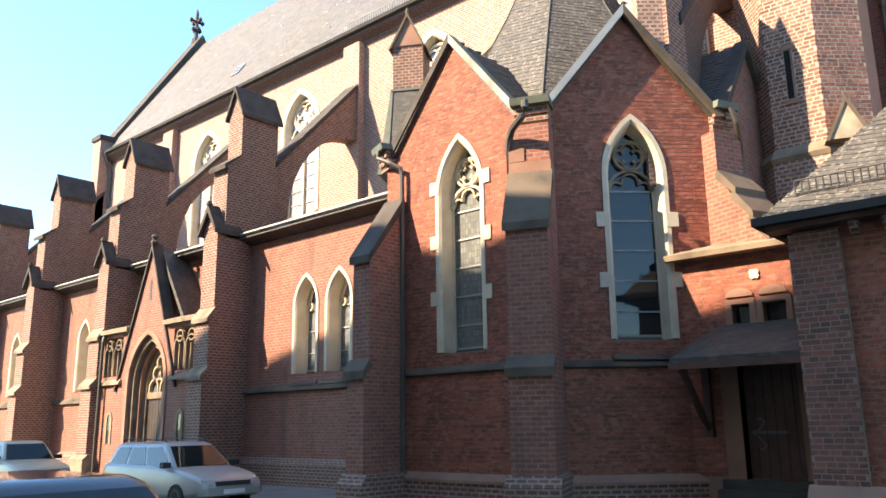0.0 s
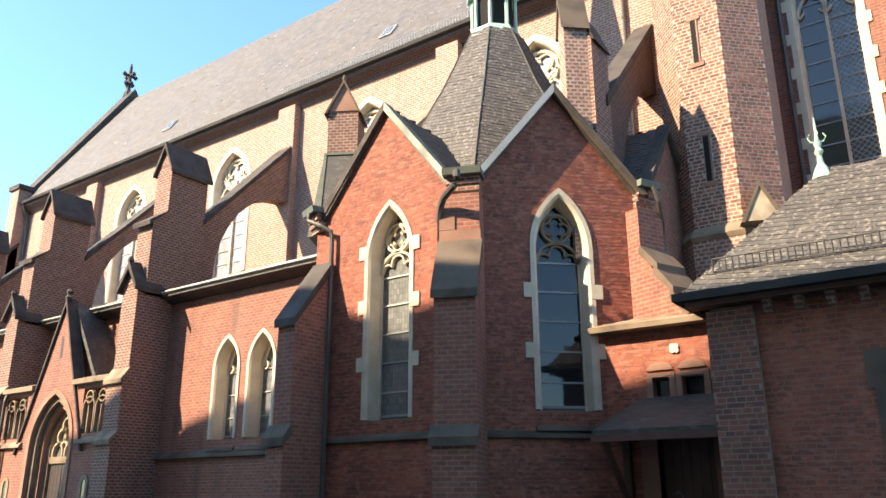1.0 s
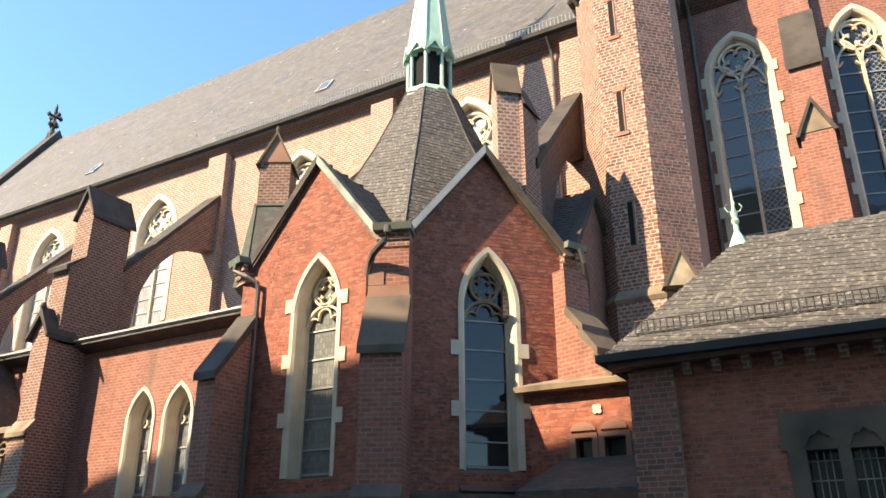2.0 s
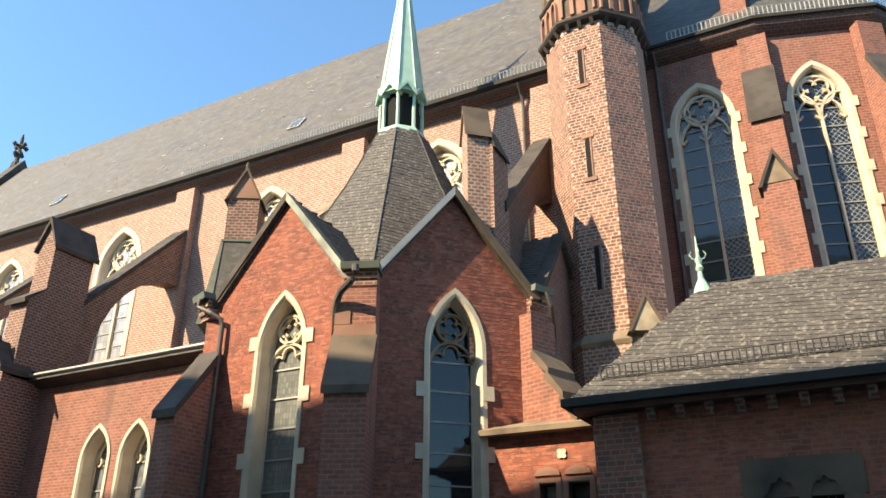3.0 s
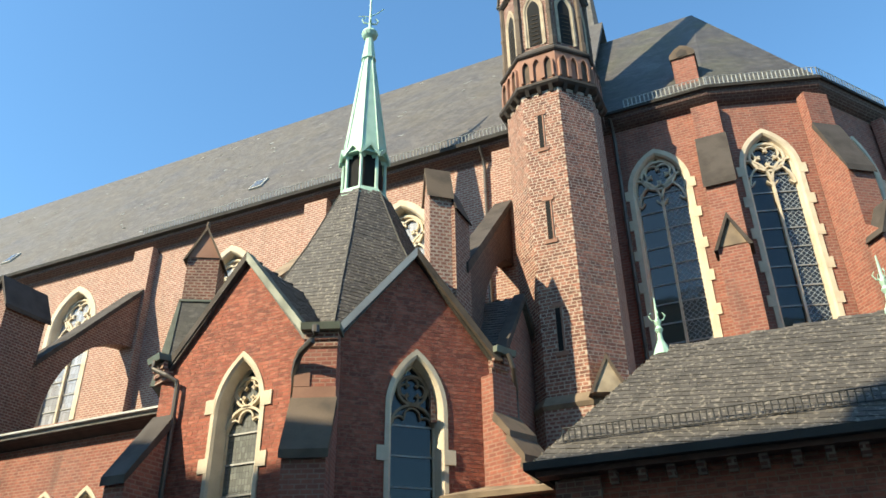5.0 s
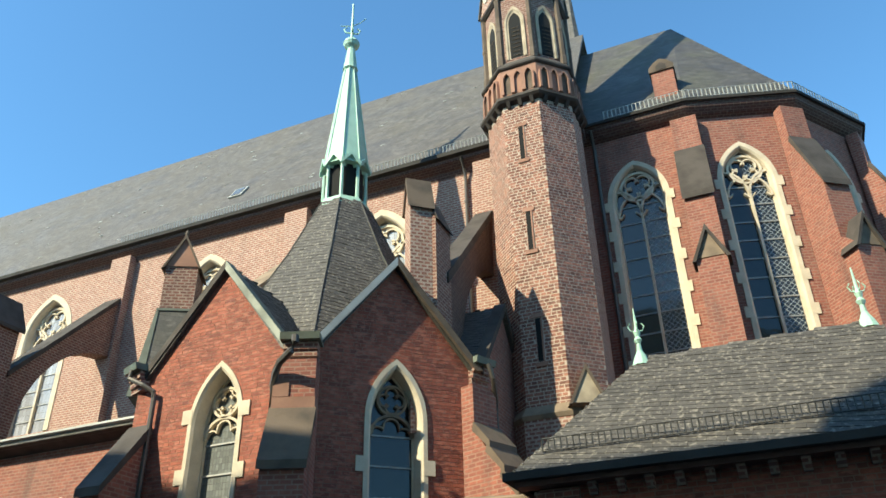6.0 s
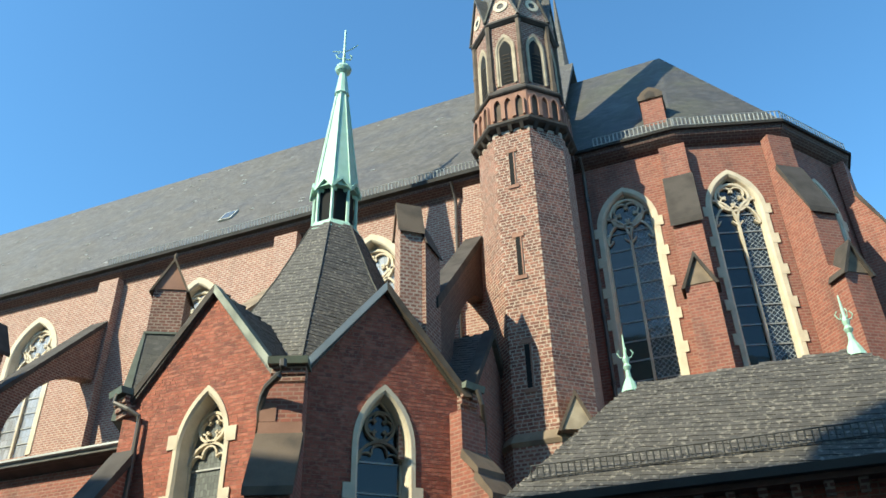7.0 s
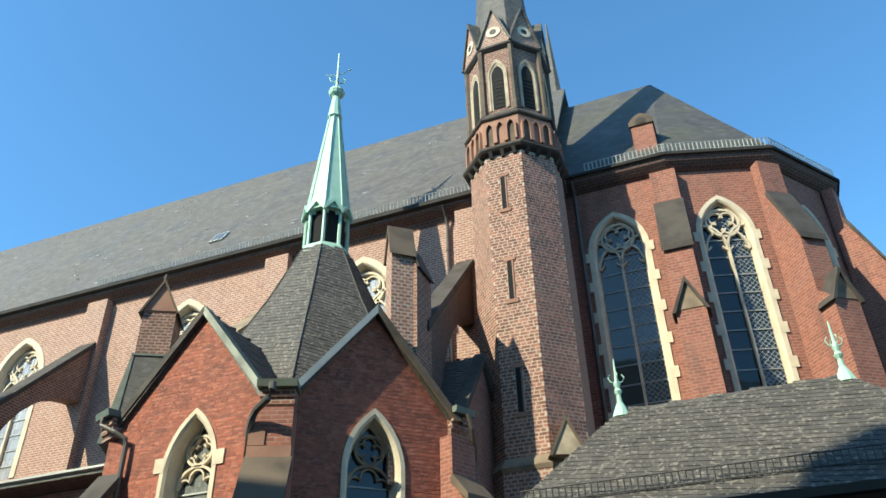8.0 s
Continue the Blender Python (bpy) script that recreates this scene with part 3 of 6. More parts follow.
solid("string_course_aisle", bm, STONE_BROWN, "weathered stone string course on the aisle", "string course")
bm = B()
profile_x(bm, [(Y_AISLE - 0.16, 0.1), (Y_AISLE - 0.16, 0.7), (Y_AISLE + 0.01, 0.86), (Y_AISLE + 0.01, 0.1)], -46, -12.4)
solid("plinth_aisle", bm, BRICK_DARK, "projecting brick plinth of the aisle", "plinth")
bm = B()
box(bm, (-46.5, -46), (13.9, 18.6), (0.1, 9))
solid("wall_aisle_end", bm, BRICK_RED, "brick end wall of the aisle", "wall")
bm = B()
box(bm, (-46, -40.75), (16.6, 18.5), (7.5, 11.0))
solid("wall_west_annex", bm, BRICK_DARK, "low dark brick annex at the west end", "wall")


# ---------------------------------------------------------------- flying buttresses
def flying_buttress(x, w, with_flyer=True, low=True):
    fb = thing("flying_buttress", "stepped brick buttress pier, sooty gabled cap, flyer to nave", "buttress", "flying buttresses", at=(x, 13.5, 0.12))
    a, b = x - w / 2, x + w / 2
    bm = B()
    # upper pier, with one set-off at the front
    profile_x(bm, [(12.95, 7.3), (12.95, 9.55), (13.4, 9.95), (13.4, 11.6), (14.77, 11.6), (14.77, 7.3)], a, b)
    slab(bm, [(a, 11.58), (b, 11.58), (x, 12.2)], 13.4, 14.77)
    part("pier", bm, BRICK_DARK, fb)
    bm = B()
    o = 0.1
    slab(bm, [(a - o, 11.3), (a - o, 11.42), (x, 12.42), (b + o, 11.42), (b + o, 11.3), (x, 12.22)], 13.3, 14.9)
    part("cap", bm, STONE_BLACK, fb, "sooty gabled stone cap")
    bm = B()
    add_loops(bm, [[(s, 12.8, 9.42), (s, 13.4, 9.98), (s, 13.46, 10.06), (s, 12.78, 9.56)] for s in (a - 0.07, b + 0.07)])
    part("set_off", bm, STONE_BLACK, fb)
    if low:
        bm = B()
        profile_x(bm, [(12.42, 0.1), (12.42, 3.1), (12.56, 3.35), (12.56, 4.75), (12.7, 5.1), (12.7, 7.6), (13.95, 7.6), (13.95, 0.1)], a, b)
        slab(bm, [(a, 7.58), (b, 7.58), (x, 8.0)], 12.68, 13.3)
        part("lower_pier", bm, BRICK_DARK, fb)
        bm = B()
        slab(bm, [(a - 0.1, 7.35), (a - 0.1, 7.5), (x, 8.3), (b + 0.1, 7.5), (b + 0.1, 7.35), (x, 8.05)], 12.54, 13.5)
        lathe(bm, x, 12.6, [(0.05, 8.2), (0.1, 8.3), (0.06, 8.42)], 6)
        part("gablet", bm, STONE_BLACK, fb)
        for y0, y1, z0, z1 in ((12.46, 12.72, 4.68, 5.14), (12.32, 12.58, 3.02, 3.4)):
            bm = B()
            add_loops(bm, [[(s, y0, z0), (s, y1, z1 - 0.06), (s, y1, z1 + 0.02), (s, y0, z0 + 0.12)] for s in (a - 0.06, b + 0.06)])
            part("weathering", bm, STONE_DIRT_SHADE, fb)
        bm = B()
        profile_x(bm, [(12.26, 0.1), (12.26, 0.7), (12.43, 0.86), (13.9, 0.86), (13.9, 0.1)], a - 0.14, b + 0.14)
        part("plinth", bm, STONE_DIRT_SHADE, fb)
    if with_flyer:
        fa, fbx = x - 0.3, x + 0.3
        under = []
        for i in range(9):
            t = i / 8
            ang = radians(180 - 88 * t)
            under.append((18.4 + 3.1 * math.cos(ang), 8.3 + 3.55 * math.sin(ang)))
        bm = B()
        ring = [(14.72, 7.9), (15.28, 7.9)] + under + [(18.32, 11.85), (18.32, 13.95), (14.72, 9.95)]
        profile_x(bm, ring, fa, fbx)
        part("flyer", bm, BRICK_DARK, fb)
        bm = B()
        add_loops(bm, [[(s, 14.72, 9.9), (s, 18.32, 13.88), (s, 18.32, 14.08), (s, 14.72, 10.1)] for s in (fa - 0.07, fbx + 0.07)])
        part("flyer_coping", bm, STONE_BLACK, fb)
    return fb


for x, w in PIERS[:3]:
    flying_buttress(x, w)
flying_buttress(-40.2, 0.85)

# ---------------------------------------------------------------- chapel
# The chapel, its spirelet and the link to the sacristy are drawn larger here and, at the end, scaled by NEAR about the
# camera to fit its view.
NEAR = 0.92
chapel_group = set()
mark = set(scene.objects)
Z_CH = 7.95
C1 = (-10.42, 12.35)
F1 = facing(C1[0], C1[1], 0, -1)
S2 = math.sqrt(0.5)
C2 = (-7.02, 13.88)
F2 = facing(C2[0], C2[1], 1, -1)
C3 = (-5.66, 17.1)
F3 = facing(C3[0], C3[1], 1, 0)
CH_HALF, CH_GAB, CH_TOP = 1.68, 0.3, 10.15
chapel_holes = []
chapel_holes.append(gothic_window(F1, 0.15, 0.53, 3.15, 6.55, 1.12, "chapel", GLASS_CHAPEL, 0.36, 0.14, label="tall chapel window with a quatrefoil above one light", sill_drop=0.4))
# tracery takes the darker stone to imitate the shade of its reveal
chapel_holes.append(gothic_window(F2, 0.05, 0.53, 3.25, 6.55, 1.12, "chapel", GLASS_DARK, 0.36, 0.14, rib=STONE_DIRT_SHADE, label="tall chapel window reflecting the street, quatrefoil above", sill_drop=0.4))


def gable_outline(l, r):
    return [(-l, 0.1), (r, 0.1), (r, Z_CH), (CH_HALF, Z_CH), (0, CH_TOP - 0.1), (-CH_HALF, Z_CH), (-l, Z_CH)]


WALLS_CH = ((F1, 2.03, 1.92, chapel_holes[:1], "wall_chapel_south"), (F2, 2.12, 1.85, chapel_holes[1:], "wall_chapel_southeast"), (F3, 1.95, 3.1, [], "wall_chapel_east"))
chapel_walls = {}
for M, l, r, hs, nm in WALLS_CH:
    bm = B()
    wall_mesh(bm, gable_outline(l, r), hs, 0.0, 0.45, M)
    chapel_walls[nm] = solid(nm, bm, MORTAR_RED if hs else BRICK_RED, "gabled chapel wall of deep red brick", "wall")
bm = B()
box(bm, (-12.45, -12.0), (12.36, 20.2), (0.1, Z_CH))
solid("wall_chapel_west", bm, BRICK_RED, "narrow west return wall of the chapel", "wall")
# gable roofs run back into the steep central pyramid
gr = thing("chapel_roof", "cross-gabled slate chapel roof with a steep octagonal pyramid", "roof", kind="structure")
gable_roofs = []
for M, back in ((F1, 3.6), (F2, 3.6), (F3, 3.6)):
    bm = B()
    add_loops(bm, [[(-CH_HALF - 0.16, d, Z_CH - 0.12), (0, d, CH_TOP + 0.02), (CH_HALF + 0.16, d, Z_CH - 0.12), (CH_HALF + 0.1, d, Z_CH - 0.24), (0, d, CH_TOP - 0.14), (-CH_HALF - 0.1, d, Z_CH - 0.24)] for d in (-0.1, back)], M=M)
    gable_roofs.append(part("gable_roof", bm, SLATE_DARK, gr))
PX, PY = -10.4, 17.1
bm = B()
lathe(bm, PX, PY, [(4.0, 7.7), (3.6, 8.6), (2.78, 10.3), (1.76, 12.2), (0.8, 14.3)], 8, math.pi / 8)
pyramid = part("pyramid", bm, SLATE, gr)
bm = B()
for k in range(8):
    a = math.pi / 8 + k * math.pi / 4
    tube(bm, [(PX + r * math.cos(a), PY + r * math.sin(a), z) for r, z in ((3.62, 8.6), (2.8, 10.3), (1.78, 12.2), (0.82, 14.3))], 0.022, 5)
part("hip_cap", bm, SLATE_DARK, gr)
# flat leads between the gables
bm = B()
prism(bm, [(-12.4, 12.5), (-8.5, 12.5), (-5.8, 15.2), (-5.8, 20.15), (-12.4, 20.15)], Z_CH - 0.3, Z_CH - 0.12)
part("lead_flat", bm, COPPER_DULL, gr)
# copings, each with a tone set by its face and side
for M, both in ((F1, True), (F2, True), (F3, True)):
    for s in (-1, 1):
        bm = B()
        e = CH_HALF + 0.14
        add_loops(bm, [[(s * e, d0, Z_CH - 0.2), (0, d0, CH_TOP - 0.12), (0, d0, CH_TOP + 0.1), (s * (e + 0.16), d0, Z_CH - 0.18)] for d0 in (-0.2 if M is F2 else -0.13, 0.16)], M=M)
        ob = solid("coping_chapel", bm, COPPER_DULL if s > 0 and M is F1 else (STONE_BROWN if s > 0 else (ZINC_PALE if M is F2 else STONE_BLACK)), "gable coping of the chapel, tone set by face and side", "coping", group="chapel gable copings")
# corner gutters with their hoppers
for (gx, gy, sx, sy, nm) in ((-8.38, 12.42, 1, -1, "a"), (-5.68, 15.3, 1, 0, "b"), (-12.45, 12.35, -0.6, -1, "c")):
    bm = B()
    M = facing(gx, gy, 0.38, -0.92) if nm == "a" else (facing(gx, gy, 0.92, -0.38) if nm == "b" else facing(gx, gy, -0.38, -0.92))
    w = 0.4 if nm == "a" else 0.3
    add_loops(bm, [[(-w, -0.26, Z_CH - 0.02), (w, -0.26, Z_CH - 0.02), (w, 0.4, Z_CH - 0.02), (-w, 0.4, Z_CH - 0.02)], [(-w, -0.3, Z_CH + 0.12), (w, -0.3, Z_CH + 0.12), (w, 0.4, Z_CH + 0.12), (-w, 0.4, Z_CH + 0.12)]], M=M)
    solid("box_gutter", bm, COPPER_DULL, "box gutter of tarnished metal in the gable valley", "gutter")
    bm = B()
    for i, (o2, z0) in enumerate(((0.14, 7.76), (0.1, 7.62), (0.05, 7.5))):
        box(bm, (-w * 0.86, w * 0.86), (-o2, 0.3), (z0, z0 + 0.16), M)
    solid("corbel_course", bm, BRICK_DARK, "stepped dark brick corbel under the gutter", "corbel")
# string course and plinth
for M, l, r, hs, nm in WALLS_CH[:2]:
    bm = B()
    add_loops(bm, [[(u, -0.09, 2.72), (u, -0.08, 2.78), (u, 0.01, 2.86), (u, 0.01, 2.68)] for u in (-l, r)], M=M)
    solid("string_course_chapel", bm, STONE_BROWN, "weathered stone string course on the chapel", "string course")
    bm = B()
    add_loops(bm, [[(u, -0.16, 0.1), (u, -0.16, 0.56), (u, 0.01, 0.56), (u, 0.01, 0.1)] for u in (-l, r)], M=M)
    solid("plinth_chapel", bm, BRICK_DARK, "projecting brick plinth of the chapel", "plinth")
    bm = B()
    add_loops(bm, [[(u, -0.19, 0.56), (u, -0.19, 0.62), (u, -0.04, 0.74), (u, 0.01, 0.74), (u, 0.01, 0.56)] for u in (-l, r)], M=M)
    solid("plinth_cap_chapel", bm, STONE_PINK, "sloping sandstone cap of the chapel plinth", "plinth")

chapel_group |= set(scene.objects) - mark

# ---------------------------------------------------------------- stair turret
TX, TY, TR = -4.34, 17.2, 1.3
tower = thing("stair_turret", "octagonal brick stair turret with arcaded gallery, belfry and slate spire", "tower", at=(TX, TY, 0.12))
T8 = math.pi / 8
bm = B()
lathe(bm, TX, TY, [(TR + 0.12, 0.1), (TR + 0.12, 6.85), (TR, 7.05), (TR, 15.75)], 8, T8)
tower_shaft = part("shaft", bm, MORTAR_TOWER, tower)
bm = B()
lathe(bm, TX, TY, [(TR + 0.0, 15.5), (TR + 0.16, 15.56), (TR + 0.22, 15.62), (TR + 0.22, 15.7), (TR + 0.1, 15.78)], 8, T8)
part("cornice", bm, STONE_BLACK, tower, "sooty moulded stone cornice")
bm = B()
lathe(bm, TX, TY, [(TR + 0.06, 15.77), (TR + 0.06, 16.78)], 8, T8)
part("gallery", bm, STONE_PINK, tower)
bm = B()
lathe(bm, TX, TY, [(TR + 0.1, 16.75), (TR + 0.14, 16.79), (TR + 0.14, 16.85), (TR - 0.05, 17.1)], 8, T8)
part("gallery_coping", bm, STONE_BLACK, tower)
bm = B()
lathe(bm, TX, TY, [(TR - 0.08, 16.85), (TR - 0.08, 19.85)], 8, T8)
part("belfry", bm, BRICK_DARK, tower)
bm = B()
lathe(bm, TX, TY, [(TR - 0.04, 19.6), (TR + 0.05, 19.68), (TR + 0.05, 19.76), (TR - 0.1, 19.82)], 8, T8)
part("belfry_cornice", bm, STONE_BLACK, tower)
bm = B()
lathe(bm, TX, TY, [(TR - 0.2, 19.8), (0.88, 21.9), (0.52, 27.5), (0.04, 36.0)], 8, T8)
part("spire", bm, SLATE, tower, "grey slate spire")
AP = TR * math.cos(T8)


def turret_face(k):
    a = -math.pi / 2 + k * math.pi / 4
    return facing(TX + AP * math.cos(a), TY + AP * math.sin(a), math.cos(a), math.sin(a))


def ring_pts(x, z, r, n=16):
    return [(x + r * math.cos(2 * math.pi * i / n), z + r * math.sin(2 * math.pi * i / n)) for i in range(n)]


side = 2 * TR * math.sin(T8)
for k in range(8):
    M = turret_face(k)
    # blind arcade of the gallery
    for j in range(3):
        c = (j - 1) * side * 0.31
        bm = B()
        slab(bm, arch(c, 0.1, 15.86, 16.32, 0.22, 5), -0.062, -0.045, M)
        part("niche", bm, STONE_PINK if j == 1 else STONE_BROWN, tower)
        bm = B()
        ribbon(bm, arch(c, 0.128, 15.84, 16.32, 0.26, 5), 0.055, -0.14, -0.05, False, M)
        part("arcade_arch", bm, STONE_PINK, tower)
    # corbels under the cornice
    for j in range(3):
        c = (j - 1) * side * 0.33
        bm = B()
        add_loops(bm, [[(c - 0.05, -0.16, 15.56), (c + 0.05, -0.16, 15.56), (c + 0.05, 0.02, 15.56), (c - 0.05, 0.02, 15.56)], [(c - 0.05, -0.05, 15.4), (c + 0.05, -0.05, 15.4), (c + 0.05, 0.02, 15.4), (c - 0.05, 0.02, 15.4)]], M=M)
        part("corbel", bm, STONE_BLACK, tower)
    # belfry opening with stone frame and louvres
    bm = B()
    h, rm = 0.2, 0.1
    def rg(hh, d):
        return [(u, d, z) for u, z in arch(0, hh, 17.2, 18.55, 0.44 * hh / h, 7)]
    add_loops(bm, [rg(h + rm, 0.12), rg(h + rm, 0.035), rg(h + 0.045, 0.035), rg(h + 0.02, 0.06), rg(h - 0.05, 0.074)], closed=False, caps=(False, False), M=M)
    part("belfry_frame", bm, STONE_GREY, tower)
    # black sheet stands in for the shade inside the opening
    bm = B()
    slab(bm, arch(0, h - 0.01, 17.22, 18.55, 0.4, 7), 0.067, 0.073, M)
    part("belfry_shade", bm, SHADE_BLACK, tower)
    if k in (0, 1, 7):
        for j in range(8):
            bm = B()
            z = 17.3 + j * 0.15
            add_loops(bm, [[(u, 0.045, z), (u, 0.05, z - 0.012), (u, 0.09, z + 0.03), (u, 0.085, z + 0.04)] for u in (-0.1, 0.12)], M=M)
            part("louvre", bm, STONE_BROWN, tower)
    # corner shafts of the belfry
    a = -math.pi / 2 + (k + 0.5) * math.pi / 4
    x, y = TX + (TR - 0.06) * math.cos(a), TY + (TR - 0.06) * math.sin(a)
    bm = B()
    lathe(bm, x, y, [(0.11, 17.0), (0.11, 17.3), (0.085, 17.36), (0.085, 18.3), (0.1, 18.33), (0.1, 18.42), (0.085, 18.45), (0.085, 19.5), (0.1, 19.62)], 6, a)
    part("corner_shaft", bm, STONE_BROWN, tower)
    # gable over each face, with a stone oculus
    bm = B()
    gh = side * 0.5 + 0.0
    slab(bm, [(-gh, 19.76), (gh, 19.76), (0, 21.3)], -0.02, 0.55, M)
    part("gable", bm, BRICK_TOWER, tower)
    bm = B()
    for s in (-1, 1):
        add_loops(bm, [[(s * (gh + 0.01), d, 19.74), (0, d, 21.28), (0, d, 21.46), (s * (gh + 0.07), d, 19.76)] for d in (-0.09, 0.7)], M=M)
    part("gable_coping", bm, SLATE_DARK, tower)
    bm = B()
    ribbon(bm, ring_pts(0, 20.3, 0.17), 0.11, -0.05, 0.02, True, M)
    part("oculus", bm, STONE, tower)
    # the oculus is not pierced: a dark disc serves as its shade
    bm = B()
    slab(bm, ring_pts(0, 20.3, 0.12), -0.03, -0.025, M)
    part("oculus_shade", bm, SHADE_DARK, tower)
bm = B()
lathe(bm, TX, TY, [(TR + 0.14, 6.75), (TR + 0.18, 6.85), (TR + 0.02, 7.08)], 8, T8)
part("string_course", bm, STONE_DIRT_SHADE, tower)
M = turret_face(0)
SLITS = ((13.68, 14.7), (10.98, 12.04), (8.1, 9.15))
# slits are uncut: a black box imitates the shade of each recess
for z0, z1 in SLITS:
    u = -0.06
    bm = B()
    box(bm, (u - 0.07, u + 0.05), (-0.022, 0.02), (z0, z1), M)
    part("slit_shade", bm, SHADE_BLACK, tower)
    for v0, v1, mt in ((-0.1, -0.07, BRICK_TOWER), (0.05, 0.085, STONE_PINK)):
        bm = B()
        box(bm, (u + v0, u + v1), (-0.028, 0.01), (z0 - 0.02, z1 + 0.02), M)
        part("slit_jamb", bm, mt, tower)
    for za, zb in ((z0 - 0.12, z0 - 0.02), (z1 + 0.02, z1 + 0.12)):
        bm = B()
        box(bm, (u - 0.15, u + 0.15), (-0.032, 0.01), (za, zb), M)
        part("slit_stone", bm, STONE_PINK, tower)
# broach gablet at the shaft's foot
bm = B()
M = facing(-3.5, 16.05, 0.38, -0.92)
slab(bm, [(-0.36, 6.95), (0.36, 6.95), (0, 7.72)], -0.25, 0.4, M)
part("broach", bm, STONE_GREY, tower, "pale stone broach gablet")
bm = B()
slab(bm, [(-0.43, 6.92), (-0.36, 6.92), (0, 7.68), (0.36, 6.92), (0.43, 6.92), (0, 7.82)], -0.28, 0.4, M)
part("broach_coping", bm, STONE_BROWN, tower)
north_turret = copy_thing(tower, Matrix.Translation((TX - 0.75, 2 * Y_RIDGE - TY, 0.12)))
bm = B()
lathe(bm, TX, TY, [(TR + 0.13, 0.1), (TR + 0.13, 6.85), (TR + 0.01, 7.05), (TR + 0.01, 15.4)], 8, T8)
for o in north_turret.children:
    if o.name.startswith("shaft"):
        o.data = mesh_of(bm, "shaft", BRICK_TOWER)

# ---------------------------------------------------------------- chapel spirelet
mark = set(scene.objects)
sp = thing("spirelet", "green copper spirelet with open lantern, ball and cross", "spire", at=(PX, PY, 14.3))
bm = B()
lathe(bm, PX, PY, [(0.88, 14.15), (0.8, 14.3), (0.74, 14.45), (0.68, 14.5)], 8, T8)
part("base", bm, COPPER, sp)
# solid black core imitates the shade inside the open lantern
bm = B()
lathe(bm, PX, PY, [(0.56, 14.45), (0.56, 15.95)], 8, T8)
part("lantern_core", bm, SHADE_BLACK, sp)
for k in range(8):
    a = T8 + k * math.pi / 4
    bm = B()
    x, y = PX + 0.64 * math.cos(a), PY + 0.64 * math.sin(a)
    lathe(bm, x, y, [(0.06, 14.45), (0.05, 15.75)], 6, a)
    part("post", bm, COPPER, sp)
    b = a + math.pi / 8
    M = facing(PX + 0.62 * math.cos(b), PY + 0.62 * math.sin(b), math.cos(b), math.sin(b))
    bm = B()
    for s in (-1, 1):
        add_loops(bm, [[(s * 0.28, d, 15.6), (0, d, 15.95), (0, d, 16.08), (s * 0.31, d, 15.74)] for d in (-0.12, 0.25)], M=M)
    part("gablet", bm, COPPER, sp)
bm = B()
lathe(bm, PX, PY, [(0.77, 15.72), (0.7, 15.82), (0.5, 17.4), (0.19, 19.9)], 8, T8)
part("spire_skin", bm, COPPER, sp)
bm = B()
for k in range(8):
    a = T8 + k * math.pi / 4
    tube(bm, [(PX + r * math.cos(a), PY + r * math.sin(a), z) for r, z in ((0.71, 15.82), (0.51, 17.4), (0.2, 19.9))], 0.022, 5)
part("seam", bm, COPPER, sp)
bm = B()
lathe(bm, PX, PY, [(0.2, 19.88), (0.26, 19.93), (0.24, 19.98), (0.13, 20.85), (0.12, 20.9)], 10)
lathe(bm, PX, PY, [(0.1, 20.85), (0.24, 20.98), (0.29, 21.1), (0.24, 21.22), (0.1, 21.34)], 12)
part("knob", bm, COPPER, sp)
bm = B()
lathe(bm, PX, PY, [(0.07, 21.3), (0.05, 21.9), (0.035, 23.0), (0.02, 23.05)], 6)
for a in range(4):
    dx, dy = math.cos(a * math.pi / 2 + 0.6), math.sin(a * math.pi / 2 + 0.6)
    tube(bm, [(PX, PY, 21.6), (PX + dx * 0.22, PY + dy * 0.22, 21.62), (PX + dx * 0.28, PY + dy * 0.28, 21.76), (PX + dx * 0.18, PY + dy * 0.18, 21.85)], 0.03, 5)
tube(bm, [(PX - 0.42, PY - 0.1, 22.05), (PX - 0.2, PY - 0.05, 22.0), (PX, PY, 21.95), (PX + 0.25, PY + 0.1, 22.1), (PX + 0.45, PY + 0.15, 22.25)], 0.018, 5)
part("vane", bm, COPPER, sp)

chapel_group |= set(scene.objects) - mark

# ---------------------------------------------------------------- choir
CC, CR = Vector((-0.3, 23.64)), 4.6
CV = [CC + CR * Vector((math.cos(radians(-90 + 36 * k)), math.sin(radians(-90 + 36 * k)))) for k in range(6)]
CE = [CC + (CR + 0.36) * Vector((math.cos(radians(-90 + 36 * k)), math.sin(radians(-90 + 36 * k)))) for k in range(6)]
M = facing(-2.1, CV[0].y, 0, -1)
hA = gothic_window(M, 0.06, 0.68, 7.4, 13.6, 1.08, "two_light", GLASS_CHOIR, 0.2, 0.18, left_glass=GLASS_DARK, label="tall two-light choir window with tracery and pale quoins")
bm = B()
wall_mesh(bm, [(-1.9, 0.1), (1.8, 0.1), (1.8, 16.2), (-1.9, 16.2)], [hA], 0, 0.5, M)
solid("wall_choir_south", bm, BRICK_RED, "red brick choir wall beside the turret", "wall")
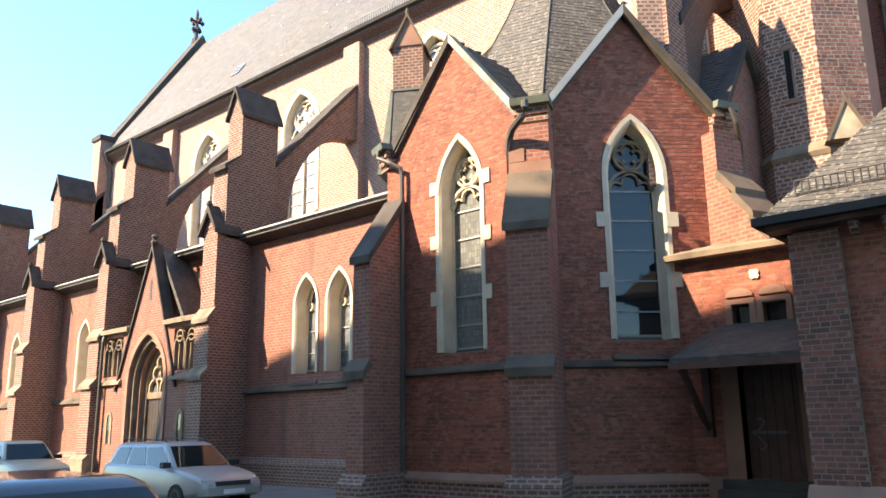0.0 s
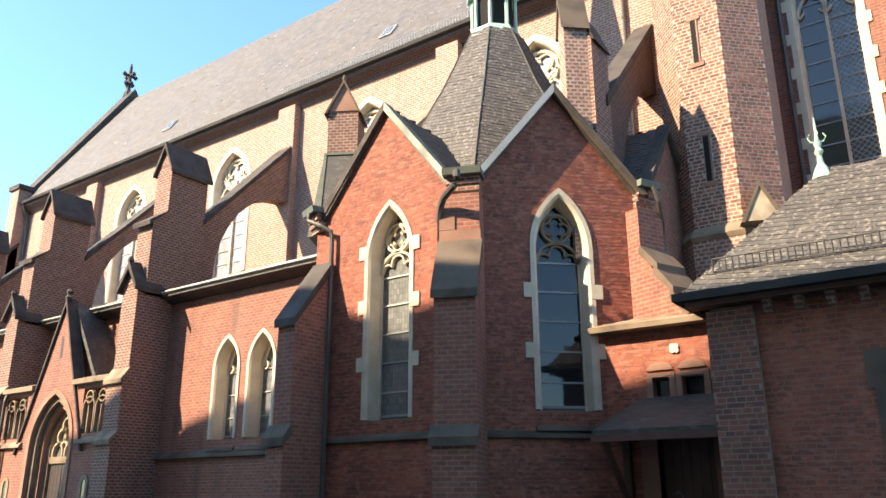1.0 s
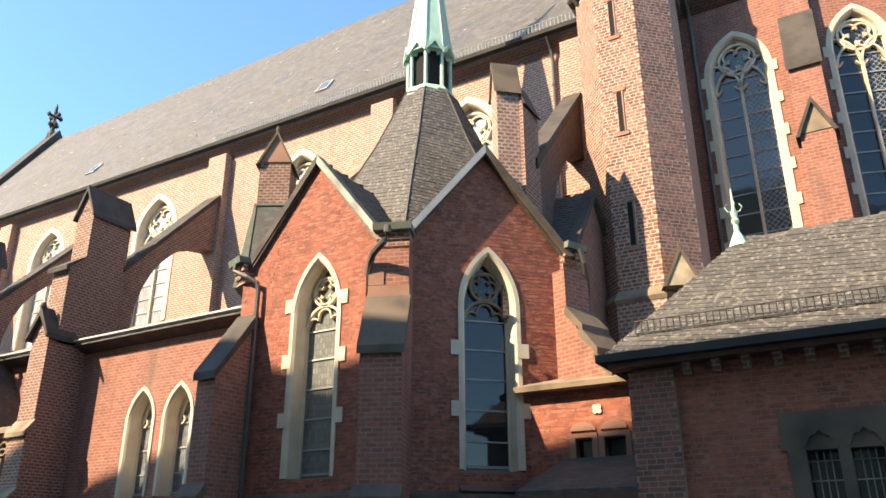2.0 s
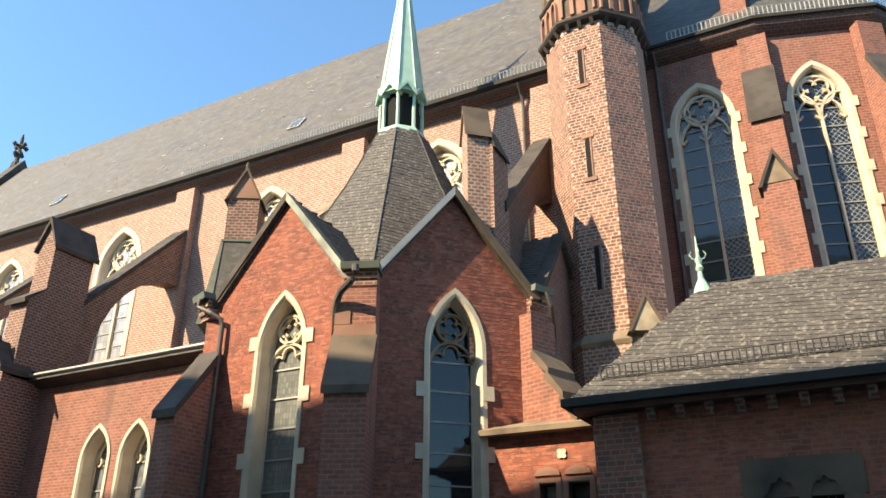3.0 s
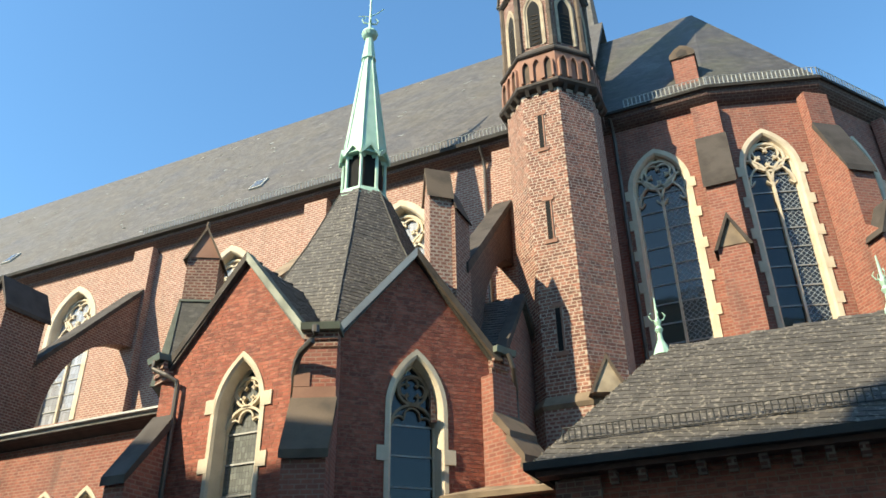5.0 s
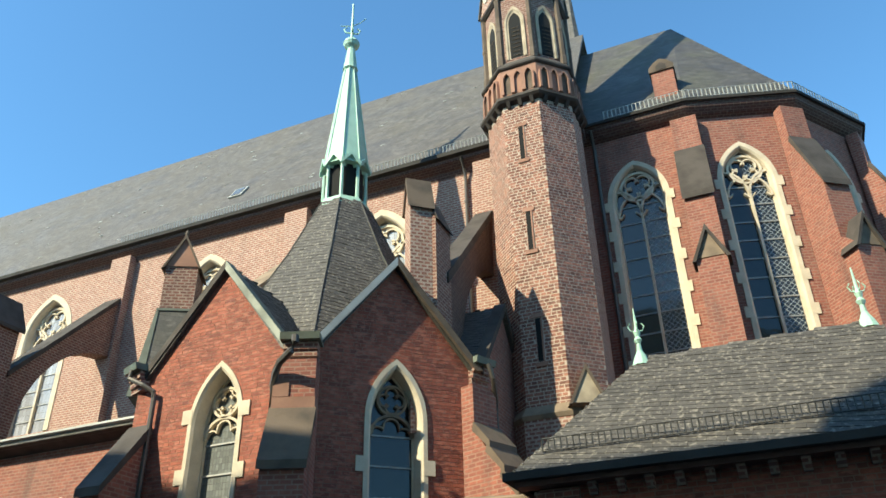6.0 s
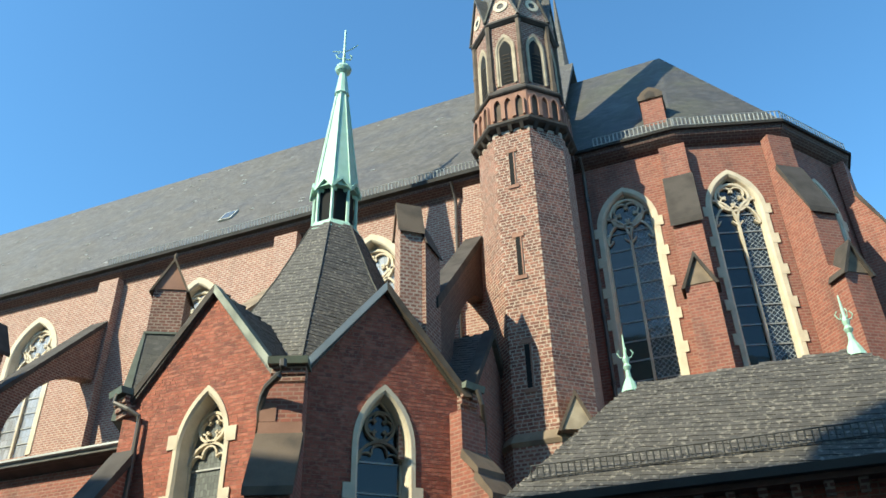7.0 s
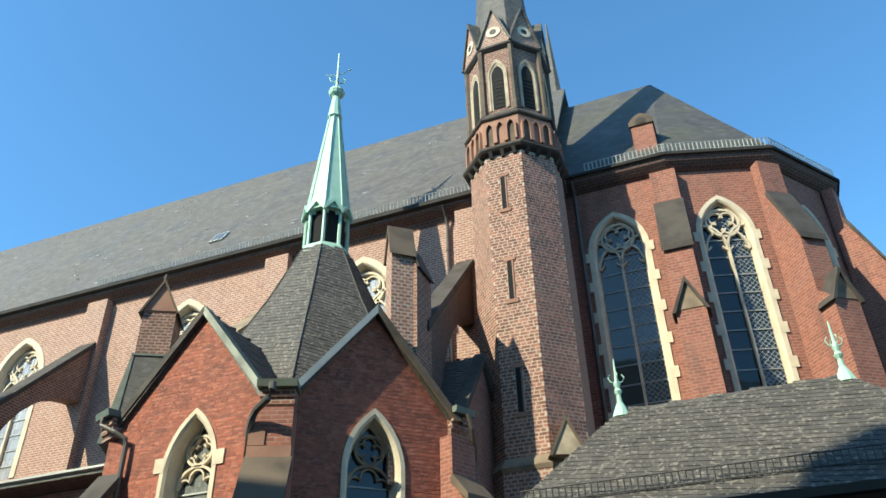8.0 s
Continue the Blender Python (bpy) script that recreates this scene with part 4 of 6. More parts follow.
for k in range(5):
    mid = (CV[k] + CV[k + 1]) / 2
    ang = radians(-72 + 36 * k)
    M = facing(mid.x, mid.y, math.cos(ang), math.sin(ang))
    hs = []
    if k < 3:
        hs.append(gothic_window(M, -0.22, 0.63, 7.4, 13.6, 1.08, "two_light", GLASS_CHOIR, 0.2, 0.17, left_glass=GLASS_DARK, label="tall two-light choir window with tracery and pale quoins"))
    bm = B()
    hw = CR * math.sin(radians(18)) - 0.001
    wall_mesh(bm, [(-hw, 0.1), (hw, 0.1), (hw, 16.2), (-hw, 16.2)], hs, 0, 0.5, M)
    solid("wall_apse", bm, BRICK_RED, "red brick side of the polygonal apse", "wall")
APEX = (CC.x, CC.y, 23.55)
bm = B()
ze = Z_EAVE
v = {}
low = [(-3.8, CE[0].y, ze)] + [(p.x, p.y, ze) for p in CE] + [(-3.8, CE[5].y, ze)]
lv = [bm.verts.new(p) for p in low]
av, wv = bm.verts.new(APEX), bm.verts.new((-3.8, CC.y, 23.55))
bm.faces.new((lv[0], lv[1], av, wv))
for i in range(1, 6):
    bm.faces.new((lv[i], lv[i + 1], av))
bm.faces.new((lv[6], lv[7], wv, av))
bm.faces.new(list(reversed(lv)))
bm.faces.new((lv[7], lv[0], wv))
solid("roof_choir", bm, SLATE_DARK, "dark slate hipped roof of the choir", "roof")
# the cornice colour carries the shade under the choir gutter
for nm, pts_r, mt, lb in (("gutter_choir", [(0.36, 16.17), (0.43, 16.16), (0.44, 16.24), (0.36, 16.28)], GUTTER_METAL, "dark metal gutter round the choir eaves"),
                          ("cornice_choir", [(-0.02, 15.75), (0.14, 15.85), (0.3, 16.0), (0.36, 16.18), (-0.02, 16.18)], BRICK_SOOT_SHADE, "moulded choir cornice, gutter shade put into its dark colour")):
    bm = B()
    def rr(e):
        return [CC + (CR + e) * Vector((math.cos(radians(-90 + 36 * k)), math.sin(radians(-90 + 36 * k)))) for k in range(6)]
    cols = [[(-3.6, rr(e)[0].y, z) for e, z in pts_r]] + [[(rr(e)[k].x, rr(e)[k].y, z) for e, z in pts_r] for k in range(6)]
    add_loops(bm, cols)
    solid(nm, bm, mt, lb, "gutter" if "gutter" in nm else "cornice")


def choir_buttress(p, ang):
    M = facing(p.x, p.y, math.cos(ang), math.sin(ang))
    b = thing("choir_buttress", "tall stepped brick choir buttress with stone weatherings", "buttress", "choir buttresses", at=(p.x, p.y, 0.12))
    w = 0.36
    M = M @ Matrix.Translation((-0.16, 0, -0.2))
    def prof(pts, w, M):
        bm = B()
        add_loops(bm, [[(s * w, d, z) for d, z in pts] for s in (-1, 1)], M=M)
        return bm
    part("pier", prof([(0.1, 0.1), (-1.3, 0.1), (-1.3, 10.95), (-0.9, 11.3), (-0.9, 12.95), (-0.22, 14.8), (-0.22, 15.95), (0.1, 15.95)], w, M), BRICK_RED, b)
    part("weathering", prof([(-0.98, 12.85), (-0.95, 13.05), (-0.27, 14.85), (-0.2, 14.7)], w + 0.05, M), STONE_BLACK, b)
    bm = B()
    slab(bm, [(-w + 0.04, 10.9), (w - 0.04, 10.9), (0, 11.65)], -1.32, -0.85, M)
    part("gablet", bm, STONE_DIRT_SHADE, b)
    for s in (-1, 1):
        bm = B()
        add_loops(bm, [[(s * (w + 0.0), d, 10.8), (0, d, 11.62), (0, d, 11.78), (s * (w + 0.09), d, 10.8)] for d in (-1.4, -0.8)], M=M)
        part("gablet_coping", bm, STONE_BLACK, b)
    bm = B()
    box(bm, (-w - 0.06, w + 0.06), (-1.4, 0.05), (8.3, 8.42), M)
    part("string_course", bm, STONE_DIRT_SHADE, b)
    return b


for k in range(4):
    choir_buttress(CV[k], radians(-90 + 36 * k))
ch = thing("chimney", "small brick chimney with an arched stone top", "chimney", at=(-0.75, 19.3, 17.0))
bm = B()
box(bm, (-1.08, -0.42), (19.05, 19.7), (16.3, 17.8))
part("shaft", bm, BRICK_RED, ch)
bm = B()
slab(bm, [(-1.12, 17.8), (-0.38, 17.8), (-0.38, 17.95), (-0.55, 18.15), (-0.75, 18.25), (-0.95, 18.15), (-1.12, 17.95)], 19.0, 19.75)
part("cap", bm, STONE_BROWN, ch)
# flue left uncut, with a dark sheet in front for its shade
bm = B()
slab(bm, [(-0.9, 17.83), (-0.6, 17.83), (-0.6, 17.98), (-0.75, 18.1), (-0.9, 17.98)], 18.985, 18.995)
part("flue_opening", bm, STONE_BLACK, ch)

# ---------------------------------------------------------------- sacristy: low building in front
SX0, SX1, SY0, SY1 = -3.38, 3.28, 11.5, 14.6
SE = 4.5
F_S = facing(0, SY0, 0, -1)
sac_holes = []
for c in (-0.98, -0.45, 1.4, 1.93):
    window_count[0] += 1
    w = thing("window_%d" % window_count[0], "small barred window under a stone trefoil head", "window", kind="structure")
    bm = B()
    loop = [(c - 0.17, 1.95), (c - 0.17, 2.95), (c + 0.17, 2.95), (c + 0.17, 1.95)]
    sac_holes.append([(c - 0.2, 1.9), (c - 0.2, 3.0), (c + 0.2, 3.0), (c + 0.2, 1.9)])
    slab(bm, [(c - 0.2, 1.9), (c - 0.2, 3.0), (c + 0.2, 3.0), (c + 0.2, 1.9)], 0.2, 0.21, F_S)
    part("pane", bm, GLASS_DARK, w)
    for u in (-0.085, 0.0, 0.085):
        bm = B()
        box(bm, (c + u - 0.008, c + u + 0.008), (0.15, 0.166), (1.92, 2.98), F_S)
        part("bar", bm, LEAD, w)
    for z in (2.1, 2.35, 2.6, 2.85):
        bm = B()
        box(bm, (c - 0.19, c + 0.19), (0.14, 0.15), (z, z + 0.016), F_S)
        part("crossbar", bm, LEAD, w)
    bm = B()
    pts = [(c - 0.2, 3.02)] + [(c - 0.2 + 0.4 * i / 12, 3.05 + 0.16 * math.sin(math.pi * i / 12) + 0.05 * abs(math.sin(3 * math.pi * i / 12))) for i in range(13)] + [(c + 0.2, 3.02)]
    ribbon(bm, pts, 0.045, -0.055, -0.004, False, F_S)
    part("trefoil_head", bm, STONE_BROWN, w)
for c in (-0.715, 1.665):
    bm = B()
    o = [(c - 0.68, 1.7), (c + 0.68, 1.7), (c + 0.68, 3.0), (c + 0.75, 3.0), (c + 0.75, 3.5), (c - 0.75, 3.5), (c - 0.75, 3.0), (c - 0.68, 3.0)]
    hs = [[(c + s * 0.265 - 0.19, 1.91), (c + s * 0.265 - 0.19, 2.99), (c + s * 0.265 + 0.19, 2.99), (c + s * 0.265 + 0.19, 1.91)] for s in (-1, 1)]
    wall_mesh(bm, o, hs, -0.02, 0.19, F_S)
    solid("stone_surround", bm, STONE_BROWN, "weathered sandstone surround of a paired window", "surround")
bm = B()
hole = [[(c - 0.64, 1.74), (c - 0.64, 3.46), (c + 0.64, 3.46), (c + 0.64, 1.74)] for c in (-0.715, 1.665)]
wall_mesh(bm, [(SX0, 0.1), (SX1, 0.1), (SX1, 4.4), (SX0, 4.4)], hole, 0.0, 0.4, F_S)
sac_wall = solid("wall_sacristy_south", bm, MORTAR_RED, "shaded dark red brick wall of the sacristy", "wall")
bm = B()
box(bm, (SX0, SX0 + 0.4), (SY0 + 0.4, SY1), (0.1, 4.4))
solid("wall_sacristy_west", bm, BRICK_DARK, "brick end wall of the sacristy", "wall")
bm = B()
box(bm, (SX1 - 0.4, SX1), (SY0 + 0.4, SY1), (0.1, 4.4))
solid("wall_sacristy_east", bm, BRICK_DARK, "brick end wall of the sacristy", "wall")
bm = B()
box(bm, (SX0, SX1), (SY1, SY1 + 0.3), (0.1, 4.4))
solid("wall_sacristy_north", bm, BRICK_DARK, "back wall of the sacristy", "wall")
bm = B()
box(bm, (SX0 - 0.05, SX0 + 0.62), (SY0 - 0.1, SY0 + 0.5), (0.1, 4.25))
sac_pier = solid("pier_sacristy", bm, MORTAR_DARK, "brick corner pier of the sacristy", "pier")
bm = B()
add_loops(bm, [[(SX0 - 0.12, SY0 - 0.24, 0.1), (SX1, SY0 - 0.24, 0.1), (SX1, SY0, 0.1), (SX0 - 0.12, SY0, 0.1)], [(SX0 - 0.12, SY0 - 0.24, 0.68), (SX1, SY0 - 0.24, 0.68), (SX1, SY0, 0.68), (SX0 - 0.12, SY0, 0.68)],
               [(SX0 - 0.12, SY0 - 0.11, 0.84), (SX1, SY0 - 0.11, 0.84), (SX1, SY0, 0.84), (SX0 - 0.12, SY0, 0.84)]])
solid("plinth_sacristy", bm, STONE_PINK, "red sandstone plinth of the sacristy", "plinth")
RX0, RX1, RY, RZ = -1.83, 1.73, 13.05, 6.66
ev = [(-3.7, 11.18, SE), (3.6, 11.18, SE), (3.6, 14.92, SE), (-3.7, 14.92, SE)]
bm = B()
q = [bm.verts.new(p) for p in ev]
r0, r1 = bm.verts.new((RX0, RY, RZ)), bm.verts.new((RX1, RY, RZ))
for f in ((q[0], q[1], r1, r0), (q[1], q[2], r1), (q[2], q[3], r0, r1), (q[3], q[0], r0), tuple(reversed(q))):
    bm.faces.new(f)
sac_roof = solid("roof_sacristy", bm, SLATE, "hipped slate roof of the sacristy, mossy and weathered", "roof")
bm = B()
box(bm, (-3.8, 3.7), (11.06, 11.2), (SE - 0.12, SE + 0.0))
box(bm, (-3.8, -3.68), (11.2, 14.9), (SE - 0.12, SE + 0.0))
solid("gutter_sacristy", bm, GUTTER_METAL, "dark gutter along the sacristy eaves", "gutter")
bm = B()
box(bm, (-3.66, 3.55), (11.2, 11.52), (SE - 0.2, SE - 0.02))
solid("soffit_sacristy", bm, WOOD, "dark boarded soffit under the sacristy eaves", "soffit")
for i in range(15):
    x = -2.55 + i * 0.41
    bm = B()
    add_loops(bm, [[(x - 0.06, 11.3, 4.31), (x + 0.06, 11.3, 4.31), (x + 0.06, 11.5, 4.31), (x - 0.06, 11.5, 4.31)], [(x - 0.06, 11.42, 4.14), (x + 0.06, 11.42, 4.14), (x + 0.06, 11.5, 4.14), (x - 0.06, 11.5, 4.14)]])
    solid("corbel_sacristy", bm, BRICK_DARK, "small stone corbel under the eaves", "corbel", group="sacristy corbels")


def roof_finial(x, y, z, s=1.0):
    f = thing("roof_finial", "green copper roof finial with a scrolled spike", "finial", "sacristy finials", at=(x, y, z))
    bm = B()
    lathe(bm, x, y, [(0.17 * s, z - 0.14), (0.11 * s, z + 0.02), (0.05 * s, z + 0.14), (0.035 * s, z + 0.3)], 10)
    part("base", bm, COPPER, f)
    bm = B()
    lathe(bm, x, y, [(0.045 * s, z + 0.28), (0.075 * s, z + 0.34), (0.04 * s, z + 0.4), (0.065 * s, z + 0.48), (0.03 * s, z + 0.56), (0.012, z + 0.95)], 8)
    part("spike", bm, COPPER, f)
    bm = B()
    for a in range(4):
        dx, dy = math.cos(a * math.pi / 2 + 0.3), math.sin(a * math.pi / 2 + 0.3)
        tube(bm, [(x, y, z + 0.5), (x + dx * 0.1, y + dy * 0.1, z + 0.52), (x + dx * 0.14, y + dy * 0.14, z + 0.6), (x + dx * 0.1, y + dy * 0.1, z + 0.66)], 0.012, 5)
    part("scroll", bm, COPPER, f)


roof_finial(RX0, RY, RZ)
roof_finial(RX1, RY, RZ)


def snow_guard(p0, p1, step, height, up, label, metal=None, thick=0.011):
    """A row of bars between two rails, standing on a roof slope."""
    metal = metal or ZINC
    g = thing("snow_guard", label, "snow guard", at=p0)
    a, b = Vector(p0), Vector(p1)
    n = max(2, int((b - a).length / step))
    u = Vector(up)
    for h in (0.1, 1.0):
        bm = B()
        tube(bm, [a + u * height * h, b + u * height * h], 0.012, 5)
        part("rail", bm, metal, g)
    if n <= 300:
        me = None
        for i in range(n + 1):
            p = a.lerp(b, i / n)
            if me is None:
                bm = B()
                tube(bm, [Vector((0, 0, 0)), u * height], thick, 4)
                me = mesh_of(bm, "picket", metal)
            o = new("picket", me)
            o.parent = g
            o.matrix_parent_inverse = Matrix.Translation(g.location).inverted()
            o.location = p


snow_guard((-3.25, 11.42, 4.82), (3.2, 11.42, 4.82), 0.095, 0.2, (0, -0.12, 1), "grey metal snow guard along the sacristy roof")
snow_guard((-20.5, 18.24, 16.34), (-5.4, 18.24, 16.34), 0.12, 0.27, (0, -0.1, 1), "pale zinc snow guard along the nave eaves", ZINC_PALE, 0.02)
snow_guard((-2.6, CE[0].y + 0.05, 16.34), (CE[0].x, CE[0].y + 0.05, 16.34), 0.12, 0.27, (0, -0.1, 1), "pale zinc snow guard on the choir roof", ZINC_PALE, 0.02)
snow_guard((CE[0].x + 0.05, CE[0].y + 0.07, 16.34), (CE[1].x, CE[1].y + 0.05, 16.34), 0.12, 0.27, (0, -0.1, 1), "pale zinc snow guard on the apse roof", ZINC_PALE, 0.018)
snow_guard((CE[1].x, CE[1].y + 0.05, 16.34), (CE[2].x - 0.05, CE[2].y, 16.34), 0.12, 0.27, (0, -0.1, 1), "pale zinc snow guard on the apse roof", ZINC_PALE, 0.018)

# ---------------------------------------------------------------- link wall, porch and side door
mark = set(scene.objects)
F_L = facing(0, 14.47, 0, -1)
bm = B()
door_hole = [(-5.47, 0.66), (-5.47, 2.75), (-4.43, 2.75), (-4.43, 0.66)]
slots = [[(-5.47, 3.3), (-5.47, 3.78), (-5.15, 3.78), (-5.15, 3.3)], [(-4.9, 3.3), (-4.9, 3.78), (-4.5, 3.78), (-4.5, 3.3)]]
wall_mesh(bm, [(-6.55, 0.1), (SX0 + 0.05, 0.1), (SX0 + 0.05, 4.75), (-6.55, 4.75)], [door_hole] + slots, 0, 0.4, F_L)
link_wall = solid("wall_link", bm, MORTAR_RED, "red brick link wall over the side door", "wall")
bm = B()
add_loops(bm, [[(u, -0.28, 4.74), (u, -0.3, 4.84), (u, 0.9, 5.25), (u, 0.9, 4.7)] for u in (-6.62, SX0 + 0.1)], M=F_L)
solid("coping_link", bm, STONE_DIRT_SHADE, "broad weathered stone coping on the link wall", "coping")
for a, b in ((-5.47, -5.15), (-4.9, -4.5)):
    window_count[0] += 1
    w = thing("window_%d" % window_count[0], "small square stone-framed opening above the porch", "window", kind="structure")
    bm = B()
    box(bm, (a, b), (0.18, 0.19), (3.3, 3.78), F_L)
    part("pane", bm, GLASS_DARK, w)
    bm = B()
    ribbon(bm, [(a - 0.06, 3.3), (a - 0.06, 3.84), (b + 0.06, 3.84), (b + 0.06, 3.3)], 0.13, -0.03, 0.05, False, F_L)
    part("surround", bm, STONE_PINK, w)
    bm = B()
    c = (a + b) / 2
    pts = [(c + 0.26 * math.cos(radians(t)), 3.93 + 0.16 * math.sin(radians(t))) for t in range(0, 181, 20)]
    slab(bm, pts, -0.045, 0.02, F_L)
    part("head", bm, STONE_PINK, w)
bm = B()
for k in range(4):
    c4, s4 = math.cos(math.pi / 4 + k * math.pi / 2), math.sin(math.pi / 4 + k * math.pi / 2)
    slab(bm, ring_pts(-5.0 + 0.055 * c4, 4.32 + 0.055 * s4, 0.05, 10), -0.04 + k * 0.001, 0.02, F_L)
solid("rosette", bm, STONE, "small pale stone rosette set in the brick", "rosette")
bm = B()
add_loops(bm, [[(-6.22, 13.25, 2.78), (-3.36, 13.25, 2.78), (-3.36, 14.47, 3.44), (-5.75, 14.47, 3.44)], [(-6.22, 13.25, 2.7), (-3.36, 13.25, 2.7), (-3.36, 14.47, 3.34), (-5.75, 14.47, 3.34)]])
bm.faces.new([bm.verts.new(p) for p in [(-6.22, 13.25, 2.78), (-5.75, 14.47, 3.44), (-6.3, 14.47, 2.78)]])
solid("porch_roof", bm, SLATE_DARK, "small slate lean-to roof over the side door", "porch roof")
bm = B()
box(bm, (-6.24, -3.36), (13.22, 13.34), (2.58, 2.7))
solid("porch_beam", bm, WOOD, "dark timber beam carrying the porch roof", "beam")
for x in (-6.05, -3.55):
    bm = B()
    tube(bm, [(x, 13.3, 2.62), (x, 13.5, 2.45), (x, 14.1, 1.75), (x, 14.42, 1.5)], 0.075, 4)
    box(bm, (x - 0.07, x + 0.07), (14.32, 14.46), (1.4, 2.7))
    solid("bracket", bm, WOOD, "dark timber bracket under the porch roof", "bracket", "", "porch brackets")
dj = thing("door_1", "dark wooden side door with wrought iron hinges", "door", kind="structure")
for i in range(6):
    bm = B()
    a = -5.47 + i * 1.04 / 6
    box(bm, (a + 0.004, a + 1.04 / 6 - 0.004), (0.2, 0.25), (0.68, 2.74), F_L)
    part("plank", bm, WOOD, dj)
for z in (1.45,):
    bm = B()
    box(bm, (-5.4, -4.75), (0.185, 0.199), (z, z + 0.05), F_L)
    for s in (-1, 1):
        ribbon(bm, [(-5.38, z + 0.02), (-5.25, z + s * 0.08), (-5.15, z + s * 0.2), (-5.22, z + s * 0.28), (-5.3, z + s * 0.24)], 0.03, 0.185, 0.199, False, F_L)
    part("hinge", bm, IRON, dj)
for a, b in ((-5.8, -5.47), (-4.43, -4.2)):
    bm = B()
    box(bm, (a, b), (-0.05, 0.2), (0.5, 2.78), F_L)
    part("jamb", bm, STONE_PINK, dj)
for i, (z, y) in enumerate(((0.3, 13.75), (0.5, 14.0), (0.66, 14.25))):
    bm = B()
    box(bm, (-5.85, -4.1), (y, 14.46), (z - 0.2 if i else 0.09, z))
    solid("step", bm, STONE_BLACK, "dark stone step in front of the side door", "step", group="door steps")


# ---------------------------------------------------------------- chapel buttresses
def corner_buttress(p, ang, w, prof, label, cap, foot=True, brick=BRICK_RED):
    M = facing(p[0], p[1], math.cos(ang), math.sin(ang))
    b = thing("corner_buttress", label, "buttress", "chapel buttresses", at=(p[0], p[1], 0.1))
    bm = B()
    add_loops(bm, [[(s * w, -d, z) for d, z in prof] for s in (-1, 1)], M=M)
    part("pier", bm, brick, b)
    for (d0, z0), (d1, z1), mt in cap:
        bm = B()
        add_loops(bm, [[(s * (w + 0.05), -d0 - 0.07, z0 - 0.1), (s * (w + 0.05), -d0 - 0.07, z0 + 0.06), (s * (w + 0.05), -d1 - 0.02, z1 + 0.06), (s * (w + 0.05), -d1 + 0.03, z1 - 0.12)] for s in (-1, 1)], M=M)
        part("weathering", bm, mt, b)
    if not foot:
        return b
    bm = B()
    dmax = max(d for d, z in prof)
    add_loops(bm, [[(s * (w + 0.1), -dmax - 0.14, 0.1), (s * (w + 0.1), -dmax - 0.14, 0.62), (s * (w + 0.1), -dmax, 0.8), (s * (w + 0.1), 0.1, 0.8), (s * (w + 0.1), 0.1, 0.1)] for s in (-1, 1)], M=M)
    part("plinth", bm, BRICK_DARK, b)
    return b


corner_buttress((-8.42, 12.42), radians(-67.5), 0.4, [(-0.2, 0.1), (0.95, 0.1), (0.95, 2.62), (0.82, 2.8), (0.82, 5.3), (0.26, 6.45), (0.26, 7.5), (-0.2, 7.5)],
                "brick corner buttress with a steep sandstone weathering", [((0.82, 5.3), (0.26, 6.45), STONE_BROWN), ((0.95, 2.6), (0.82, 2.82), STONE_BROWN)])
corner_buttress((-5.68, 15.22), radians(-22.5), 0.36, [(-0.2, 4.7), (1.25, 4.7), (1.25, 4.95), (0.2, 6.4), (0.2, 7.4), (-0.2, 7.4)],
                "brick corner buttress with a long stone weathering", [((1.25, 4.95), (0.9, 5.43), STONE_BROWN), ((0.93, 5.47), (0.55, 5.99), STONE_BROWN), ((0.58, 6.02), (0.2, 6.5), STONE_BROWN)], foot=False)
# sandstone blocks of the corner pier above the weathering
M = facing(-8.42, 12.42, math.cos(radians(-67.5)), math.sin(radians(-67.5)))
for (u0, u1), (z0, z1) in (((-0.42, 0.42), (6.36, 6.72)), ((-0.415, -0.1), (6.73, 7.1))):
    bm = B()
    box(bm, (u0, u1), (-0.285, 0.05), (z0, z1), M)
    solid("quoin_stone", bm, STONE_PINK, "warm sandstone quoin of the chapel corner", "quoin")
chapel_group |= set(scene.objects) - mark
corner_buttress((-11.165, 11.42), radians(-90), 0.235, [(-0.1, 0.1), (1.2, 0.1), (1.2, 2.66), (1.06, 2.86), (1.06, 4.9), (0.12, 6.25), (-0.1, 6.25)],
                "shaded brick buttress between aisle and chapel", [((1.06, 4.9), (0.12, 6.25), STONE_BLACK), ((1.2, 2.64), (1.06, 2.88), STONE_BROWN)], brick=BRICK_RED)
bm = B()
add_loops(bm, [[(-13.22, 13.36, 7.38), (-12.92, 13.36, 7.38), (-12.92, 13.6, 7.38), (-13.22, 13.6, 7.38)], [(-13.18, 13.4, 6.92), (-12.98, 13.4, 6.92), (-12.98, 13.6, 6.92), (-13.18, 13.6, 6.92)]])
solid("gutter_stop", bm, STONE_GREY, "pale stone stop at the end of the aisle gutter", "gutter stop")
# pier behind the south-east gable, with its short flyer
fb0 = thing("flying_buttress", "slender brick buttress pier with gabled cap and flyer", "buttress", "flying buttresses", at=(-6.25, 13.6, 6.0))
bm = B()
M0 = facing(-6.3, 13.17, -0.75, -0.66)
box(bm, (-0.44, 0), (0, 0.5), (6.0, 11.22), M0)
slab(bm, [(-0.44, 11.2), (0, 11.2), (-0.22, 11.9)], 0, 0.5, M0)
part("pier", bm, BRICK_TOWER, fb0)
bm = B()
box(bm, (-6.3, -5.84), (13.5, 14.3), (6.0, 10.95))
slab(bm, [(-6.3, 10.93), (-5.84, 10.93), (-6.07, 11.5)], 13.5, 14.3)
part("pier_back", bm, BRICK_DARK, fb0)
